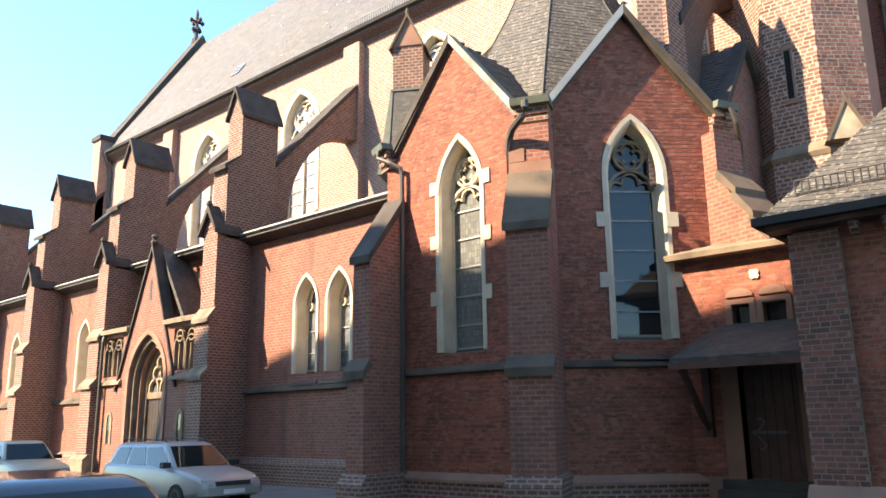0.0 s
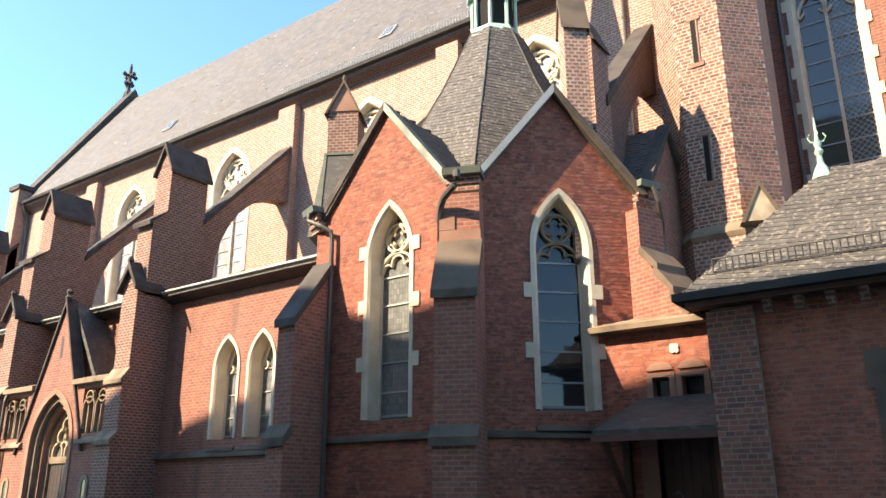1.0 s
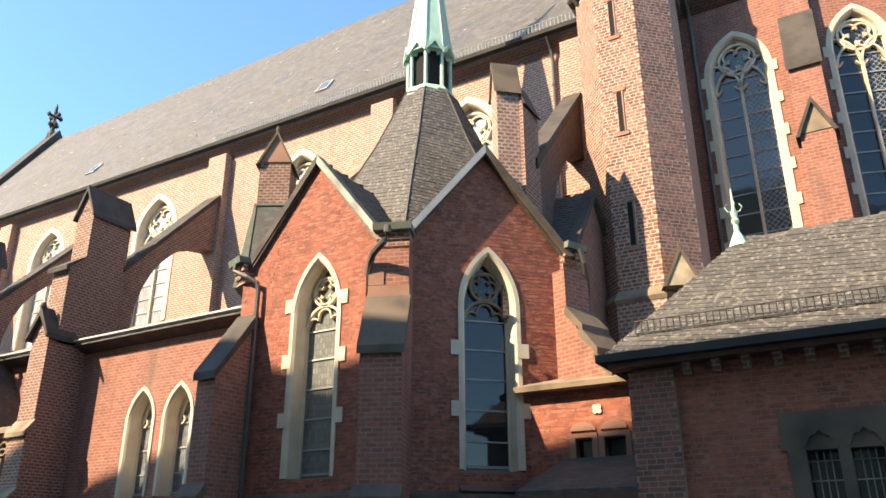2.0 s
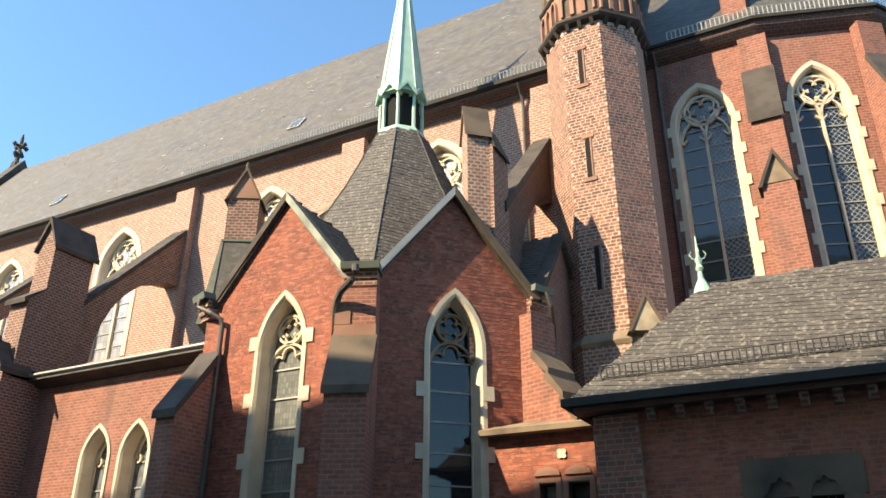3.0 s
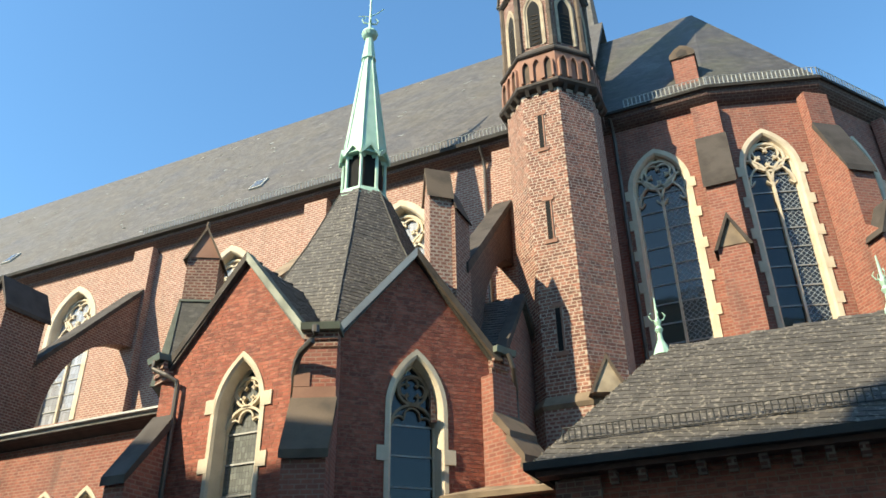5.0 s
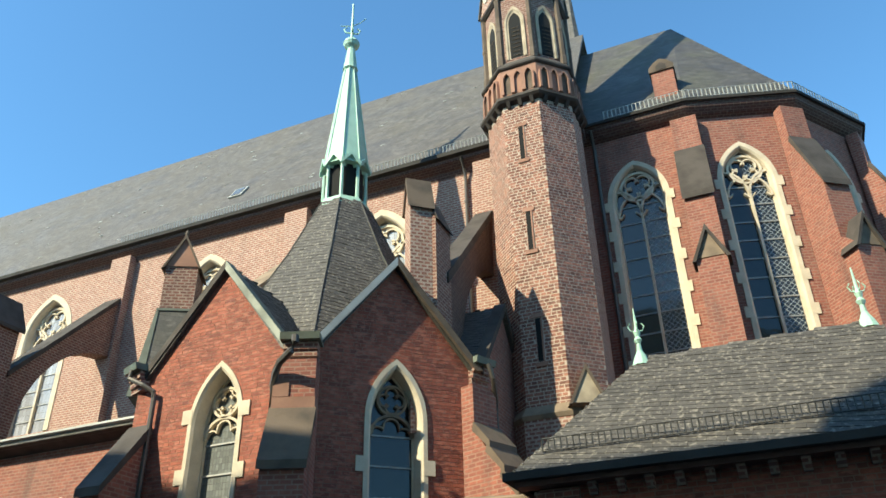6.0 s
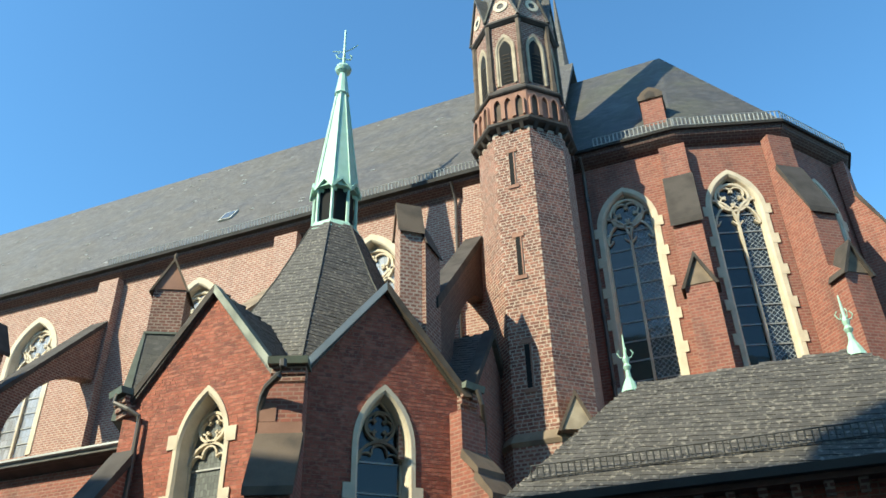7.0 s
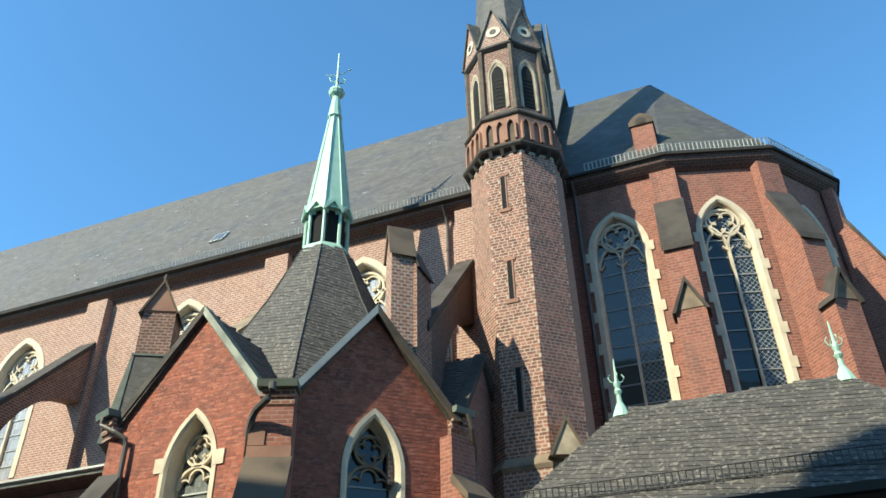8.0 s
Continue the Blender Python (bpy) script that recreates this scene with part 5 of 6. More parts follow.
for s in (-1, 1):
    bm = B()
    slab(bm, [(-0.22 + s * 0.225, 11.12), (-0.22, 11.85), (-0.22, 12.0), (-0.22 + s * 0.29, 11.08)], -0.05, 0.56, M0)
    part("cap", bm, STONE_BROWN, fb0)
    bm = B()
    slab(bm, [(-6.07 + s * 0.235, 10.86), (-6.07, 11.46), (-6.07, 11.6), (-6.07 + s * 0.3, 10.82)], 13.5, 14.36)
    part("cap", bm, STONE_BLACK, fb0)
bm = B()
profile_x(bm, [(14.05, 7.0), (15.05, 7.0), (15.1, 8.3), (15.25, 9.1), (15.6, 9.82), (16.1, 10.45), (16.64, 10.97), (17.4, 11.5), (18.3, 11.75), (18.3, 13.7), (14.05, 9.55)], -6.58, -6.17)
bm2 = B()
add_loops(bm2, [[(s, 14.07, 9.5), (s, 18.32, 13.68), (s, 18.32, 13.92), (s, 14.07, 9.76)] for s in (-6.64, -6.11)])
for m in (bm, bm2):
    # the flyer leans from the pier towards the nave pilaster
    for v in m.verts:
        v.co.x += 0.32 * (18.3 - v.co.y) / 4.25
# darkest brick: soot, plus the shadow of its east side as colour
part("flyer", bm, BRICK_SOOT_SHADE, fb0)
part("flyer_coping", bm2, STONE_BLACK, fb0)
# smaller pier beside the chapel, with its flyer
fb1 = thing("flying_buttress", "small brick buttress pier, gabled red stone cap, slate-hung foot", "buttress", "flying buttresses", at=(-12.93, 13.4, 7.9))
bm = B()
M1 = facing(-13.33, 13.41, 0.5, -0.866)
box(bm, (0, 0.8), (0, 0.8), (9.9, 11.4), M1)
part("pier", bm, BRICK_DARK, fb1)
bm = B()
slab(bm, [(-0.02, 11.36), (0.82, 11.36), (0.4, 12.2)], -0.03, 0.78, M1)
part("gable", bm, STONE_PINK, fb1)
for s in (-1, 1):
    bm = B()
    slab(bm, [(0.4 + s * 0.42, 11.3), (0.4, 12.16), (0.4, 12.28), (0.4 + s * 0.5, 11.26)], -0.09, 0.88, M1)
    part("coping", bm, STONE_BROWN, fb1)
bm = B()
tip = M1 @ Vector((0.4, -0.04, 0))
lathe(bm, tip.x, tip.y, [(0.04, 12.2), (0.06, 12.3), (0.03, 12.42)], 6)
part("finial", bm, STONE_BROWN, fb1)
bm = B()
profile_x(bm, [(14.1, 8.0), (14.8, 9.2), (16.2, 10.9), (17.6, 11.8), (18.3, 11.9), (18.3, 13.8), (14.1, 9.7)], -13.2, -12.66)
part("flyer", bm, BRICK_DARK, fb1)
bm = B()
add_loops(bm, [[(s, 14.1, 9.62), (s, 18.32, 13.74), (s, 18.32, 13.95), (s, 14.1, 9.84)] for s in (-13.28, -12.58)])
part("flyer_coping", bm, STONE_DIRT_SHADE, fb1)
bm = B()
add_loops(bm, [[(-0.3, -0.25, 7.8), (0.95, -0.25, 7.8), (0.95, 0.9, 7.8), (-0.3, 0.9, 7.8)], [(-0.02, -0.02, 10.12), (0.83, -0.02, 10.12), (0.83, 0.85, 10.12), (-0.02, 0.85, 10.12)]], M=M1)
part("slate_foot", bm, SLATE_DARK, fb1, "slate-hung sloping foot")
bm = B()
add_loops(bm, [[(-0.33, -0.27, 7.8), (-0.06, -0.27, 7.8), (-0.06, -0.2, 7.8), (-0.33, -0.2, 7.8)], [(-0.05, -0.04, 10.12), (0.01, -0.04, 10.12), (0.01, 0.02, 10.12), (-0.05, 0.02, 10.12)]], M=M1)
part("flashing", bm, COPPER_DULL, fb1)
bm = B()
box(bm, (-0.05, 0.86), (-0.05, 0.1), (10.1, 10.16), M1)
part("flashing", bm, COPPER_DULL, fb1)


# ---------------------------------------------------------------- rainwater pipes
def downpipe(pts, r=0.055):
    d = thing("downpipe", "dark metal rainwater pipe fixed to the brick", "downpipe", "downpipes", at=pts[-1])
    bm = B()
    tube(bm, pts, r, 8)
    part("pipe", bm, PIPE_METAL, d)
    a, b = Vector(pts[-2]), Vector(pts[-1])
    n = int((a - b).length / 1.6)
    for i in range(n):
        p = a.lerp(b, (i + 0.4) / max(1, n))
        bm = B()
        tube(bm, [p + Vector((0, 0, 0.04)), p - Vector((0, 0, 0.04))], r + 0.018, 8)
        part("collar", bm, PIPE_METAL, d)


mark = set(scene.objects)
downpipe([(-12.5, 12.1, 7.95), (-12.5, 12.08, 7.75), (-12.1, 12.1, 7.55), (-11.88, 12.2, 7.4), (-11.86, 12.22, 7.2), (-11.86, 12.22, 0.1)])
downpipe([(-8.1, 11.76, 7.8), (-8.09, 11.75, 7.66), (-8.17, 11.76, 7.5), (-8.5, 11.88, 7.36), (-8.62, 11.95, 7.22), (-8.72, 12.05, 7.0), (-8.82, 12.2, 6.4), (-8.82, 12.2, 0.1)], 0.075)
downpipe([(-5.35, 15.1, 7.9), (-5.3, 15.2, 7.6), (-5.4, 15.6, 7.2), (-5.45, 15.7, 7.0), (-5.45, 15.7, 5.0)])
chapel_group |= set(scene.objects) - mark
downpipe([(-3.05, 18.6, 16.0), (-3.05, 18.85, 15.7), (-3.05, 18.93, 15.4), (-3.05, 18.93, 6.0)])
downpipe([(-6.97, 18.15, 16.0), (-6.97, 18.4, 15.7), (-6.97, 18.5, 15.4), (-6.97, 18.5, 9.0)])
downpipe([(X_WEST + 0.3, 18.1, 16.1), (X_WEST + 0.3, 18.3, 15.6), (X_WEST + 0.3, 18.5, 15.2), (X_WEST + 0.3, 18.5, 9.0)])
downpipe([(-26.5, 12.6, 4.8), (-26.5, 12.56, 4.6), (-26.5, 12.56, 0.1)])

# ---------------------------------------------------------------- skylights
NS = Vector((0, -(Z_RIDGE - Z_EAVE), Y_RIDGE - Y_EAVE)).normalized()
for x, f in ((-16.3, 0.21), (-29.3, 0.2)):
    y, z = Y_EAVE + f * (Y_RIDGE - Y_EAVE), Z_EAVE + f * (Z_RIDGE - Z_EAVE)
    up = Vector((0, Y_RIDGE - Y_EAVE, Z_RIDGE - Z_EAVE)).normalized()
    o = Vector((x, y, z))
    M = Matrix(((1, up.x, NS.x, o.x), (0, up.y, NS.y, o.y), (0, up.z, NS.z, o.z), (0, 0, 0, 1)))
    s = thing("skylight", "small metal-framed roof light in the slates", "skylight", "skylights", at=o)
    bm = B()
    box(bm, (-0.28, 0.28), (-0.36, 0.36), (-0.05, 0.07), M)
    part("frame", bm, ZINC_PALE, s)
    bm = B()
    box(bm, (-0.21, 0.21), (-0.28, 0.28), (0.06, 0.085), M)
    part("pane", bm, GLASS, s)

# ---------------------------------------------------------------- west portal between two buttresses
PYF = 12.72
F_P = facing(-23.75, PYF, 0, -1)
portal = thing("portal", "gabled church portal with recessed arch, tracery and double door", "portal", at=(-23.75, PYF, 0.1))
GH, GZ0, GZ1 = 1.85, 2.9, 7.45
bm = B()
wall_mesh(bm, [(-3.05, 0.1), (3.0, 0.1), (3.0, 4.85), (1.06, 4.85), (0, GZ1), (-1.06, 4.85), (-3.05, 4.85)],
          [[(u, z) for u, z in arch(0.05, 1.12, 0.12, 3.1, 1.62)], [(1.6, 3.4), (1.6, 4.7), (2.9, 4.7), (2.9, 3.4)], [(-2.9, 3.4), (-2.9, 4.7), (-1.6, 4.7), (-1.6, 3.4)]], 0.0, 0.35, F_P)
part("front_wall", bm, BRICK_RED, portal)
for s in (-1, 1):
    bm = B()
    add_loops(bm, [[(s * GH, d, GZ0), (0, d, GZ1 + 0.02), (0, d, GZ1 + 0.2), (s * (GH + 0.07), d, GZ0)] for d in (-0.08, 0.3)], M=F_P)
    part("gable_coping", bm, STONE_BLACK, portal)
# dark slab laid on the gable, painted shade of a narrow slit
bm = B()
slab(bm, [(-0.05, 5.75), (0.05, 5.75), (0.05, 6.35), (0, 6.45), (-0.05, 6.35)], -0.01, 0.01, F_P)
part("slit", bm, SHADE_DARK, portal)
bm = B()
lathe(bm, -23.75, PYF, [(0.1, 7.6), (0.13, 7.7), (0.07, 7.78), (0.12, 7.88), (0.05, 7.98)], 6)
part("finial", bm, STONE_BLACK, portal)
for i, (h, d0, d1) in enumerate(((1.2, -0.04, 0.14), (1.05, 0.1, 0.3), (0.91, 0.26, 0.46), (0.78, 0.42, 0.6))):
    bm = B()
    ribbon(bm, arch(0.05, h, 0.12, 3.1, 1.5 * h / 1.1, 9), 0.17, d0, d1, False, F_P)
    part("order", bm, STONE_DIRT_SHADE if i % 2 else STONE_PINK, portal)
bm = B()
box(bm, (-0.75, 0.85), (0.44, 0.62), (2.62, 2.82), F_P)
part("lintel", bm, STONE_DIRT_SHADE, portal)
bm = B()
slab(bm, arch(0.05, 0.74, 2.8, 3.1, 1.02, 9), 0.57, 0.58, F_P)
part("tympanum_pane", bm, GLASS, portal)
bm = B()
for x, z, r in ((0.05, 3.78, 0.2), (-0.14, 3.42, 0.22), (0.24, 3.42, 0.22)):
    ribbon(bm, ring_pts(x, z, r, 14), 0.07, 0.46, 0.57, True, F_P)
for s in (-1, 1):
    ribbon(bm, arch(0.05 + s * 0.34, 0.27, 2.82, 2.95, 0.28, 5), 0.06, 0.46, 0.57, False, F_P)
part("tympanum_tracery", bm, STONE_GREY, portal)
# planks use the darkened wood in place of shade in the portal
for s in (0, 1):
    for i in range(4):
        bm = B()
        a = -0.68 + s * 0.74 + i * 0.18
        box(bm, (a + 0.004, a + 0.176), (0.5, 0.56), (0.14, 2.64), F_P)
        part("door_plank", bm, WOOD_SHADED, portal)
for x0, x1 in ((1.6, 2.9), (-2.9, -1.6)):
    n = 2 if x1 - x0 > 0.8 else 1
    for i in range(n):
        c = x0 + (x1 - x0) * (i + 0.5) / n
        h = (x1 - x0) / n / 2
        bm = B()
        ribbon(bm, arch(c, h - 0.04, 3.42, 4.15, 0.3, 6), 0.04, 0.0, 0.1, False, F_P)
        ribbon(bm, ring_pts(c, 4.45, h * 0.55, 10), 0.04, 0.0, 0.1, True, F_P)
        ribbon(bm, [(c, 3.42), (c, 4.2)], 0.04, 0.0, 0.1, False, F_P)
        part("openwork", bm, STONE_DIRT_SHADE, portal)
    # black sheet behind the openwork, its deep shade put in as colour
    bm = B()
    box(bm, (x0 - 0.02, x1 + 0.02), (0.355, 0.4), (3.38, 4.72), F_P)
    part("openwork_back", bm, SHADE_BLACK, portal)
bm = B()
add_loops(bm, [[(u, -0.16, 4.84), (u, -0.16, 4.98), (u, 0.3, 5.12), (u, 0.3, 4.84)] for u in (-3.06, -1.15)], M=F_P)
part("cornice", bm, STONE_DIRT_SHADE, portal)
bm = B()
add_loops(bm, [[(u, -0.16, 4.84), (u, -0.16, 4.98), (u, 0.3, 5.12), (u, 0.3, 4.84)] for u in (1.15, 3.02)], M=F_P)
part("cornice", bm, STONE_DIRT_SHADE, portal)
bm = B()
add_loops(bm, [[(u, -0.12, 3.12), (u, -0.1, 3.2), (u, 0.05, 3.36), (u, 0.05, 3.1)] for u in (1.55, 3.02)], M=F_P)
part("ledge", bm, STONE_DIRT_SHADE, portal)
bm = B()
add_loops(bm, [[(u, -0.12, 3.12), (u, -0.1, 3.2), (u, 0.05, 3.36), (u, 0.05, 3.1)] for u in (-3.06, -1.55)], M=F_P)
part("ledge", bm, STONE_DIRT_SHADE, portal)
for c in (2.2, -2.2):
    bm = B()
    ribbon(bm, arch(c, 0.16, 1.2, 2.0, 0.2, 5), 0.12, -0.03, 0.02, False, F_P)
    part("niche_frame", bm, STONE_DIRT_SHADE, portal)
    bm = B()
    slab(bm, arch(c, 0.13, 1.22, 2.0, 0.2, 5), -0.008, -0.004, F_P)
    part("niche_pane", bm, GLASS_DARK, portal)
bm = B()
add_loops(bm, [[(-2.0, d, 4.6), (0, d, GZ1 + 0.1), (2.0, d, 4.6), (1.9, d, 4.5), (0, d, GZ1 - 0.1), (-1.9, d, 4.5)] for d in (0.25, 1.2)], M=F_P)
part("portal_roof", bm, SLATE_DARK, portal)
bm = B()
box(bm, (-3.05, 3.0), (0.3, 1.2), (4.85, 5.0), F_P)
part("side_roof", bm, SLATE_DARK, portal)

# ---------------------------------------------------------------- houses across the street, behind the camera
def street_house(outline, y, wall_mat, label):
    """A street front of the given outline in x and z, with its windows."""
    x0, x1 = min(p[0] for p in outline), max(p[0] for p in outline)
    hs = thing("town_house", label, "house", "street houses", at=(x0, y, -0.1))
    bm = B()
    slab(bm, outline, y - 9, y)
    part("wall", bm, wall_mat, hs)
    cols = int((x1 - x0) / 2.4)
    step = (x1 - x0) / cols
    for f in range(5):
        for c in range(cols):
            xc, z = x0 + (c + 0.5) * step, 1.2 + f * 3.5
            if z + 2.4 > min(18.4, max(p[1] for p in outline)) or (xc < -34 and z > 13):
                continue
            bm = B()
            box(bm, (xc - 0.55, xc + 0.55), (y + 0.0, y + 0.03), (z, z + 2.0))
            w = part("window", bm, GLASS_DARK, hs)
            bm = B()
            ribbon(bm, [(xc - 0.6, z), (xc + 0.6, z), (xc + 0.6, z + 2.05), (xc - 0.6, z + 2.05)], 0.14, y + 0.0, y + 0.09, True)
            box(bm, (xc - 0.03, xc + 0.03), (y, y + 0.06), (z, z + 2.0))
            box(bm, (xc - 0.5, xc + 0.5), (y, y + 0.06), (z + 1.3, z + 1.36))
            part("window_frame", bm, PLASTER, w)


street_house([(-38.2, -0.12), (-17.3, -0.12), (-17.3, 21.8), (-22, 21.1), (-26, 22.0), (-29.4, 22.8), (-33, 22.0), (-35, 20.9), (-37.2, 20.4), (-38.2, 17.5)], -7.0, PLASTER, "pale plastered town house across the street")
street_house([(-17.2, -0.12), (-11.95, -0.12), (-11.95, 20.6), (-17.2, 20.6)], -7.0, PLASTER, "cream plastered town house across the street")
street_house([(-11.9, -0.12), (24, -0.12), (24, 22.2), (-11.2, 22.2), (-11.9, 21.4)], -7.0, PLASTER, "tall plastered town house across the street")


# ---------------------------------------------------------------- parked cars
def car_paint(name, base):
    m, nt, p = mat_new(name)
    g = nt.nodes.new("ShaderNodeNewGeometry")
    n = noise_at(nt, g.outputs["Position"], 3.0, 5)
    nt.links.new(mix(nt, ramp(nt, n, 0.4, 0.75, 0.0, 0.25), base, tuple(x * 0.75 for x in base)), p.inputs["Base Color"])
    p.inputs["Metallic"].default_value, p.inputs["Roughness"].default_value = (0.2 if base[0] > 0.1 else 0.0), (0.38 if base[0] > 0.1 else 0.2)
    p.inputs["Coat Weight"].default_value = 0.2 if base[0] > 0.1 else 0.6
    p.inputs["Coat Roughness"].default_value = 0.06
    return m


TYRE = plain_material("tyre_rubber", (0.02, 0.02, 0.02), 0.85)
TRIM = plain_material("black_trim", (0.025, 0.025, 0.027), 0.6)
LAMP = glass_material("lamp_glass", (0.75, 0.75, 0.72), 0.35, 0.1)
CAR_GLASS = glass_material("car_glass", (0.02, 0.028, 0.028), 0.25, 0.03)
PLATE = plain_material("plate_white", (0.7, 0.7, 0.68), 0.5)


def rounded(ob, width):
    m = ob.modifiers.new("round", 'BEVEL')
    m.width, m.segments, m.limit_method, m.angle_limit = width, 3, 'ANGLE', radians(18)
    for f in ob.data.polygons:
        f.use_smooth = True


def parked_car(x, y, turn, paint, label, estate=True, length=4.34):
    """Nose along local +x."""
    M = Matrix.Translation((x, y, -0.05)) @ Matrix.Rotation(turn, 4, 'Z')
    car = thing("parked_car", label, "car", "parked cars", at=(x, y, -0.05))
    L = length / 2
    # body: sections along the length (x, half width, sill height, belt height)
    secs = [(-L, 0.62, 0.42, 0.80), (-L + 0.06, 0.76, 0.32, 0.93), (-L + 0.35, 0.83, 0.27, 0.95), (-0.9, 0.85, 0.24, 0.94), (0.3, 0.85, 0.24, 0.92), (L - 1.25, 0.845, 0.24, 0.90),
            (L - 0.75, 0.83, 0.26, 0.84), (L - 0.28, 0.80, 0.3, 0.76), (L - 0.06, 0.74, 0.34, 0.66), (L, 0.64, 0.38, 0.58)]
    rings = []
    for sx, hw, zb, zt in secs:
        zm = zb + (zt - zb) * 0.55
        rings.append([(sx, -hw * 0.94, zb), (sx, -hw, zb + 0.1), (sx, -hw, zm), (sx, -hw * 0.97, zt - 0.06), (sx, -hw * 0.88, zt), (sx, -hw * 0.3, zt + 0.025), (sx, hw * 0.3, zt + 0.025), (sx, hw * 0.88, zt), (sx, hw * 0.97, zt - 0.06), (sx, hw, zm), (sx, hw, zb + 0.1), (sx, hw * 0.94, zb)])
    bm = B()
    add_loops(bm, rings, M=M)
    rounded(part("body", bm, paint, car), 0.05)
    rear = -L + 0.12 if estate else -L + 0.55
    # cabin: pillars and roof
    rx0, rx1 = (-L + 0.35 if estate else -L + 0.95), 0.42
    base = [(rear, 0.76), (rear + 0.25, 0.79), (L - 1.2, 0.77)]
    lo = [(rear, -0.72, 0.9), (L - 1.12, -0.74, 0.88), (L - 1.12, 0.74, 0.88), (rear, 0.72, 0.9)]
    hi = [(rx0, -0.57, 1.36), (rx1, -0.58, 1.37), (rx1, 0.58, 1.37), (rx0, 0.57, 1.36)]
    top = [(rx0 + 0.12, -0.47, 1.425), (rx1 - 0.14, -0.48, 1.43), (rx1 - 0.14, 0.48, 1.43), (rx0 + 0.12, 0.47, 1.425)]
    bm = B()
    add_loops(bm, [lo, hi, top], M=M)
    rounded(part("cabin", bm, paint, car), 0.07)
    def face_point(s, f, h, out=0.008):
        a = [Vector(lo[0]), Vector(lo[1]), Vector(hi[1]), Vector(hi[0])] if s < 0 else [Vector(lo[3]), Vector(lo[2]), Vector(hi[2]), Vector(hi[3])]
        p = (a[0].lerp(a[1], f)).lerp(a[3].lerp(a[2], f), h)
        p.y += s * out
        return p
    for s in (-1, 1):
        for f0, f1 in ((0.05, 0.30), (0.335, 0.60), (0.63, 0.90)):
            q = [face_point(s, f0, 0.1), face_point(s, f1 + (0.06 if f1 > 0.8 else 0), 0.1), face_point(s, f1, 0.9), face_point(s, f0 + (0.03 if f0 < 0.1 else 0), 0.9)]
            bm = B()
            add_loops(bm, [q, [p + Vector((0, -s * 0.02, 0)) for p in q]], M=M)
            part("side_window", bm, CAR_GLASS, car)
    for a, b, c, d, nm in ((1, 2, 2, 1, "windscreen"), (0, 3, 3, 0, "rear_window")):
        A, Bv, Cc, Dd = Vector(lo[a]), Vector(lo[b]), Vector(hi[c]), Vector(hi[d])
        o = Vector((0.012 if nm == "windscreen" else -0.012, 0, 0.01))
        def pt(f, h):
            return A.lerp(Bv, f).lerp(Dd.lerp(Cc, f), h) + o
        q = [pt(0.06, 0.07), pt(0.94, 0.07), pt(0.94, 0.93), pt(0.06, 0.93)]
        bm = B()
        add_loops(bm, [q, [p - o * 1.5 for p in q]], M=M)
        part(nm, bm, CAR_GLASS, car)
    for sx in (-L + 0.82, L - 0.85):
        for s in (-1, 1):
            bm = B()
            c = Vector((sx, s * 0.74, 0.3))
            def wheel_ring(r, yy):
                return [(c.x + r * math.cos(k * math.pi / 9), c.y + s * yy, c.z + r * math.sin(k * math.pi / 9)) for k in range(18)]
            add_loops(bm, [wheel_ring(0.2, 0.11), wheel_ring(0.28, 0.12), wheel_ring(0.3, 0.08), wheel_ring(0.3, -0.08)], M=M)
            w = part("wheel", bm, TYRE, car)
            bm = B()
            add_loops(bm, [wheel_ring(0.205, 0.1), wheel_ring(0.19, 0.118), wheel_ring(0.06, 0.1)], M=M)
            part("rim", bm, ZINC, w)
    bm = B()
    add_loops(bm, [[(L - 0.1, s * 0.78, 0.36), (L + 0.05, s * 0.62, 0.36), (L + 0.05, s * 0.62, 0.5), (L - 0.1, s * 0.8, 0.5)] for s in (-1, 1)], M=M)
    part("front_bumper", bm, paint, car)
    bm = B()
    box(bm, (L - 0.03, L + 0.02), (-0.42, 0.42), (0.55, 0.64), M)
    part("grille", bm, TRIM, car)
    bm = B()
    box(bm, (L + 0.045, L + 0.06), (-0.26, 0.26), (0.39, 0.48), M)
    part("number_plate", bm, PLATE, car)
    for s in (-1, 1):
        bm = B()
        a, b = sorted((s * 0.44, s * 0.7))
        add_loops(bm, [[(L - 0.1, a, 0.52), (L - 0.1, b, 0.52), (L - 0.12, b, 0.68), (L - 0.12, a, 0.68)], [(L + 0.02 if s * a < s * b else L - 0.03, a, 0.53), (L - 0.03 if s * a < s * b else L + 0.02, b, 0.53), (L - 0.07 if s * a < s * b else L - 0.03, b, 0.67), (L - 0.03 if s * a < s * b else L - 0.07, a, 0.67)]], M=M)
        part("headlight", bm, LAMP, car)
        bm = B()
        box(bm, (L - 1.35, L - 1.2), (s * 0.86 - 0.09, s * 0.86 + 0.09), (0.9, 1.02), M)
        part("wing_mirror", bm, TRIM, car)
        if estate:
            bm = B()
            tube(bm, [M @ Vector((rx0 + 0.1, s * 0.5, 1.44)), M @ Vector((rx0 + 0.2, s * 0.5, 1.49)), M @ Vector((rx1 - 0.3, s * 0.5, 1.49)), M @ Vector((rx1 - 0.15, s * 0.5, 1.44))], 0.015, 6)
            part("roof_rail", bm, TRIM, car)
    return car


SILVER = car_paint("silver_paint", (0.36, 0.345, 0.32))
CREAM = car_paint("cream_paint", (0.50, 0.45, 0.33))
NAVY = car_paint("dark_paint", (0.012, 0.009, 0.011))
parked_car(-16.85, 10.0, 0.0, SILVER, "silver estate car parked along the kerb")
parked_car(-25.4, 9.75, 0.0, CREAM, "cream hatchback parked behind the estate car", estate=False, length=4.0)
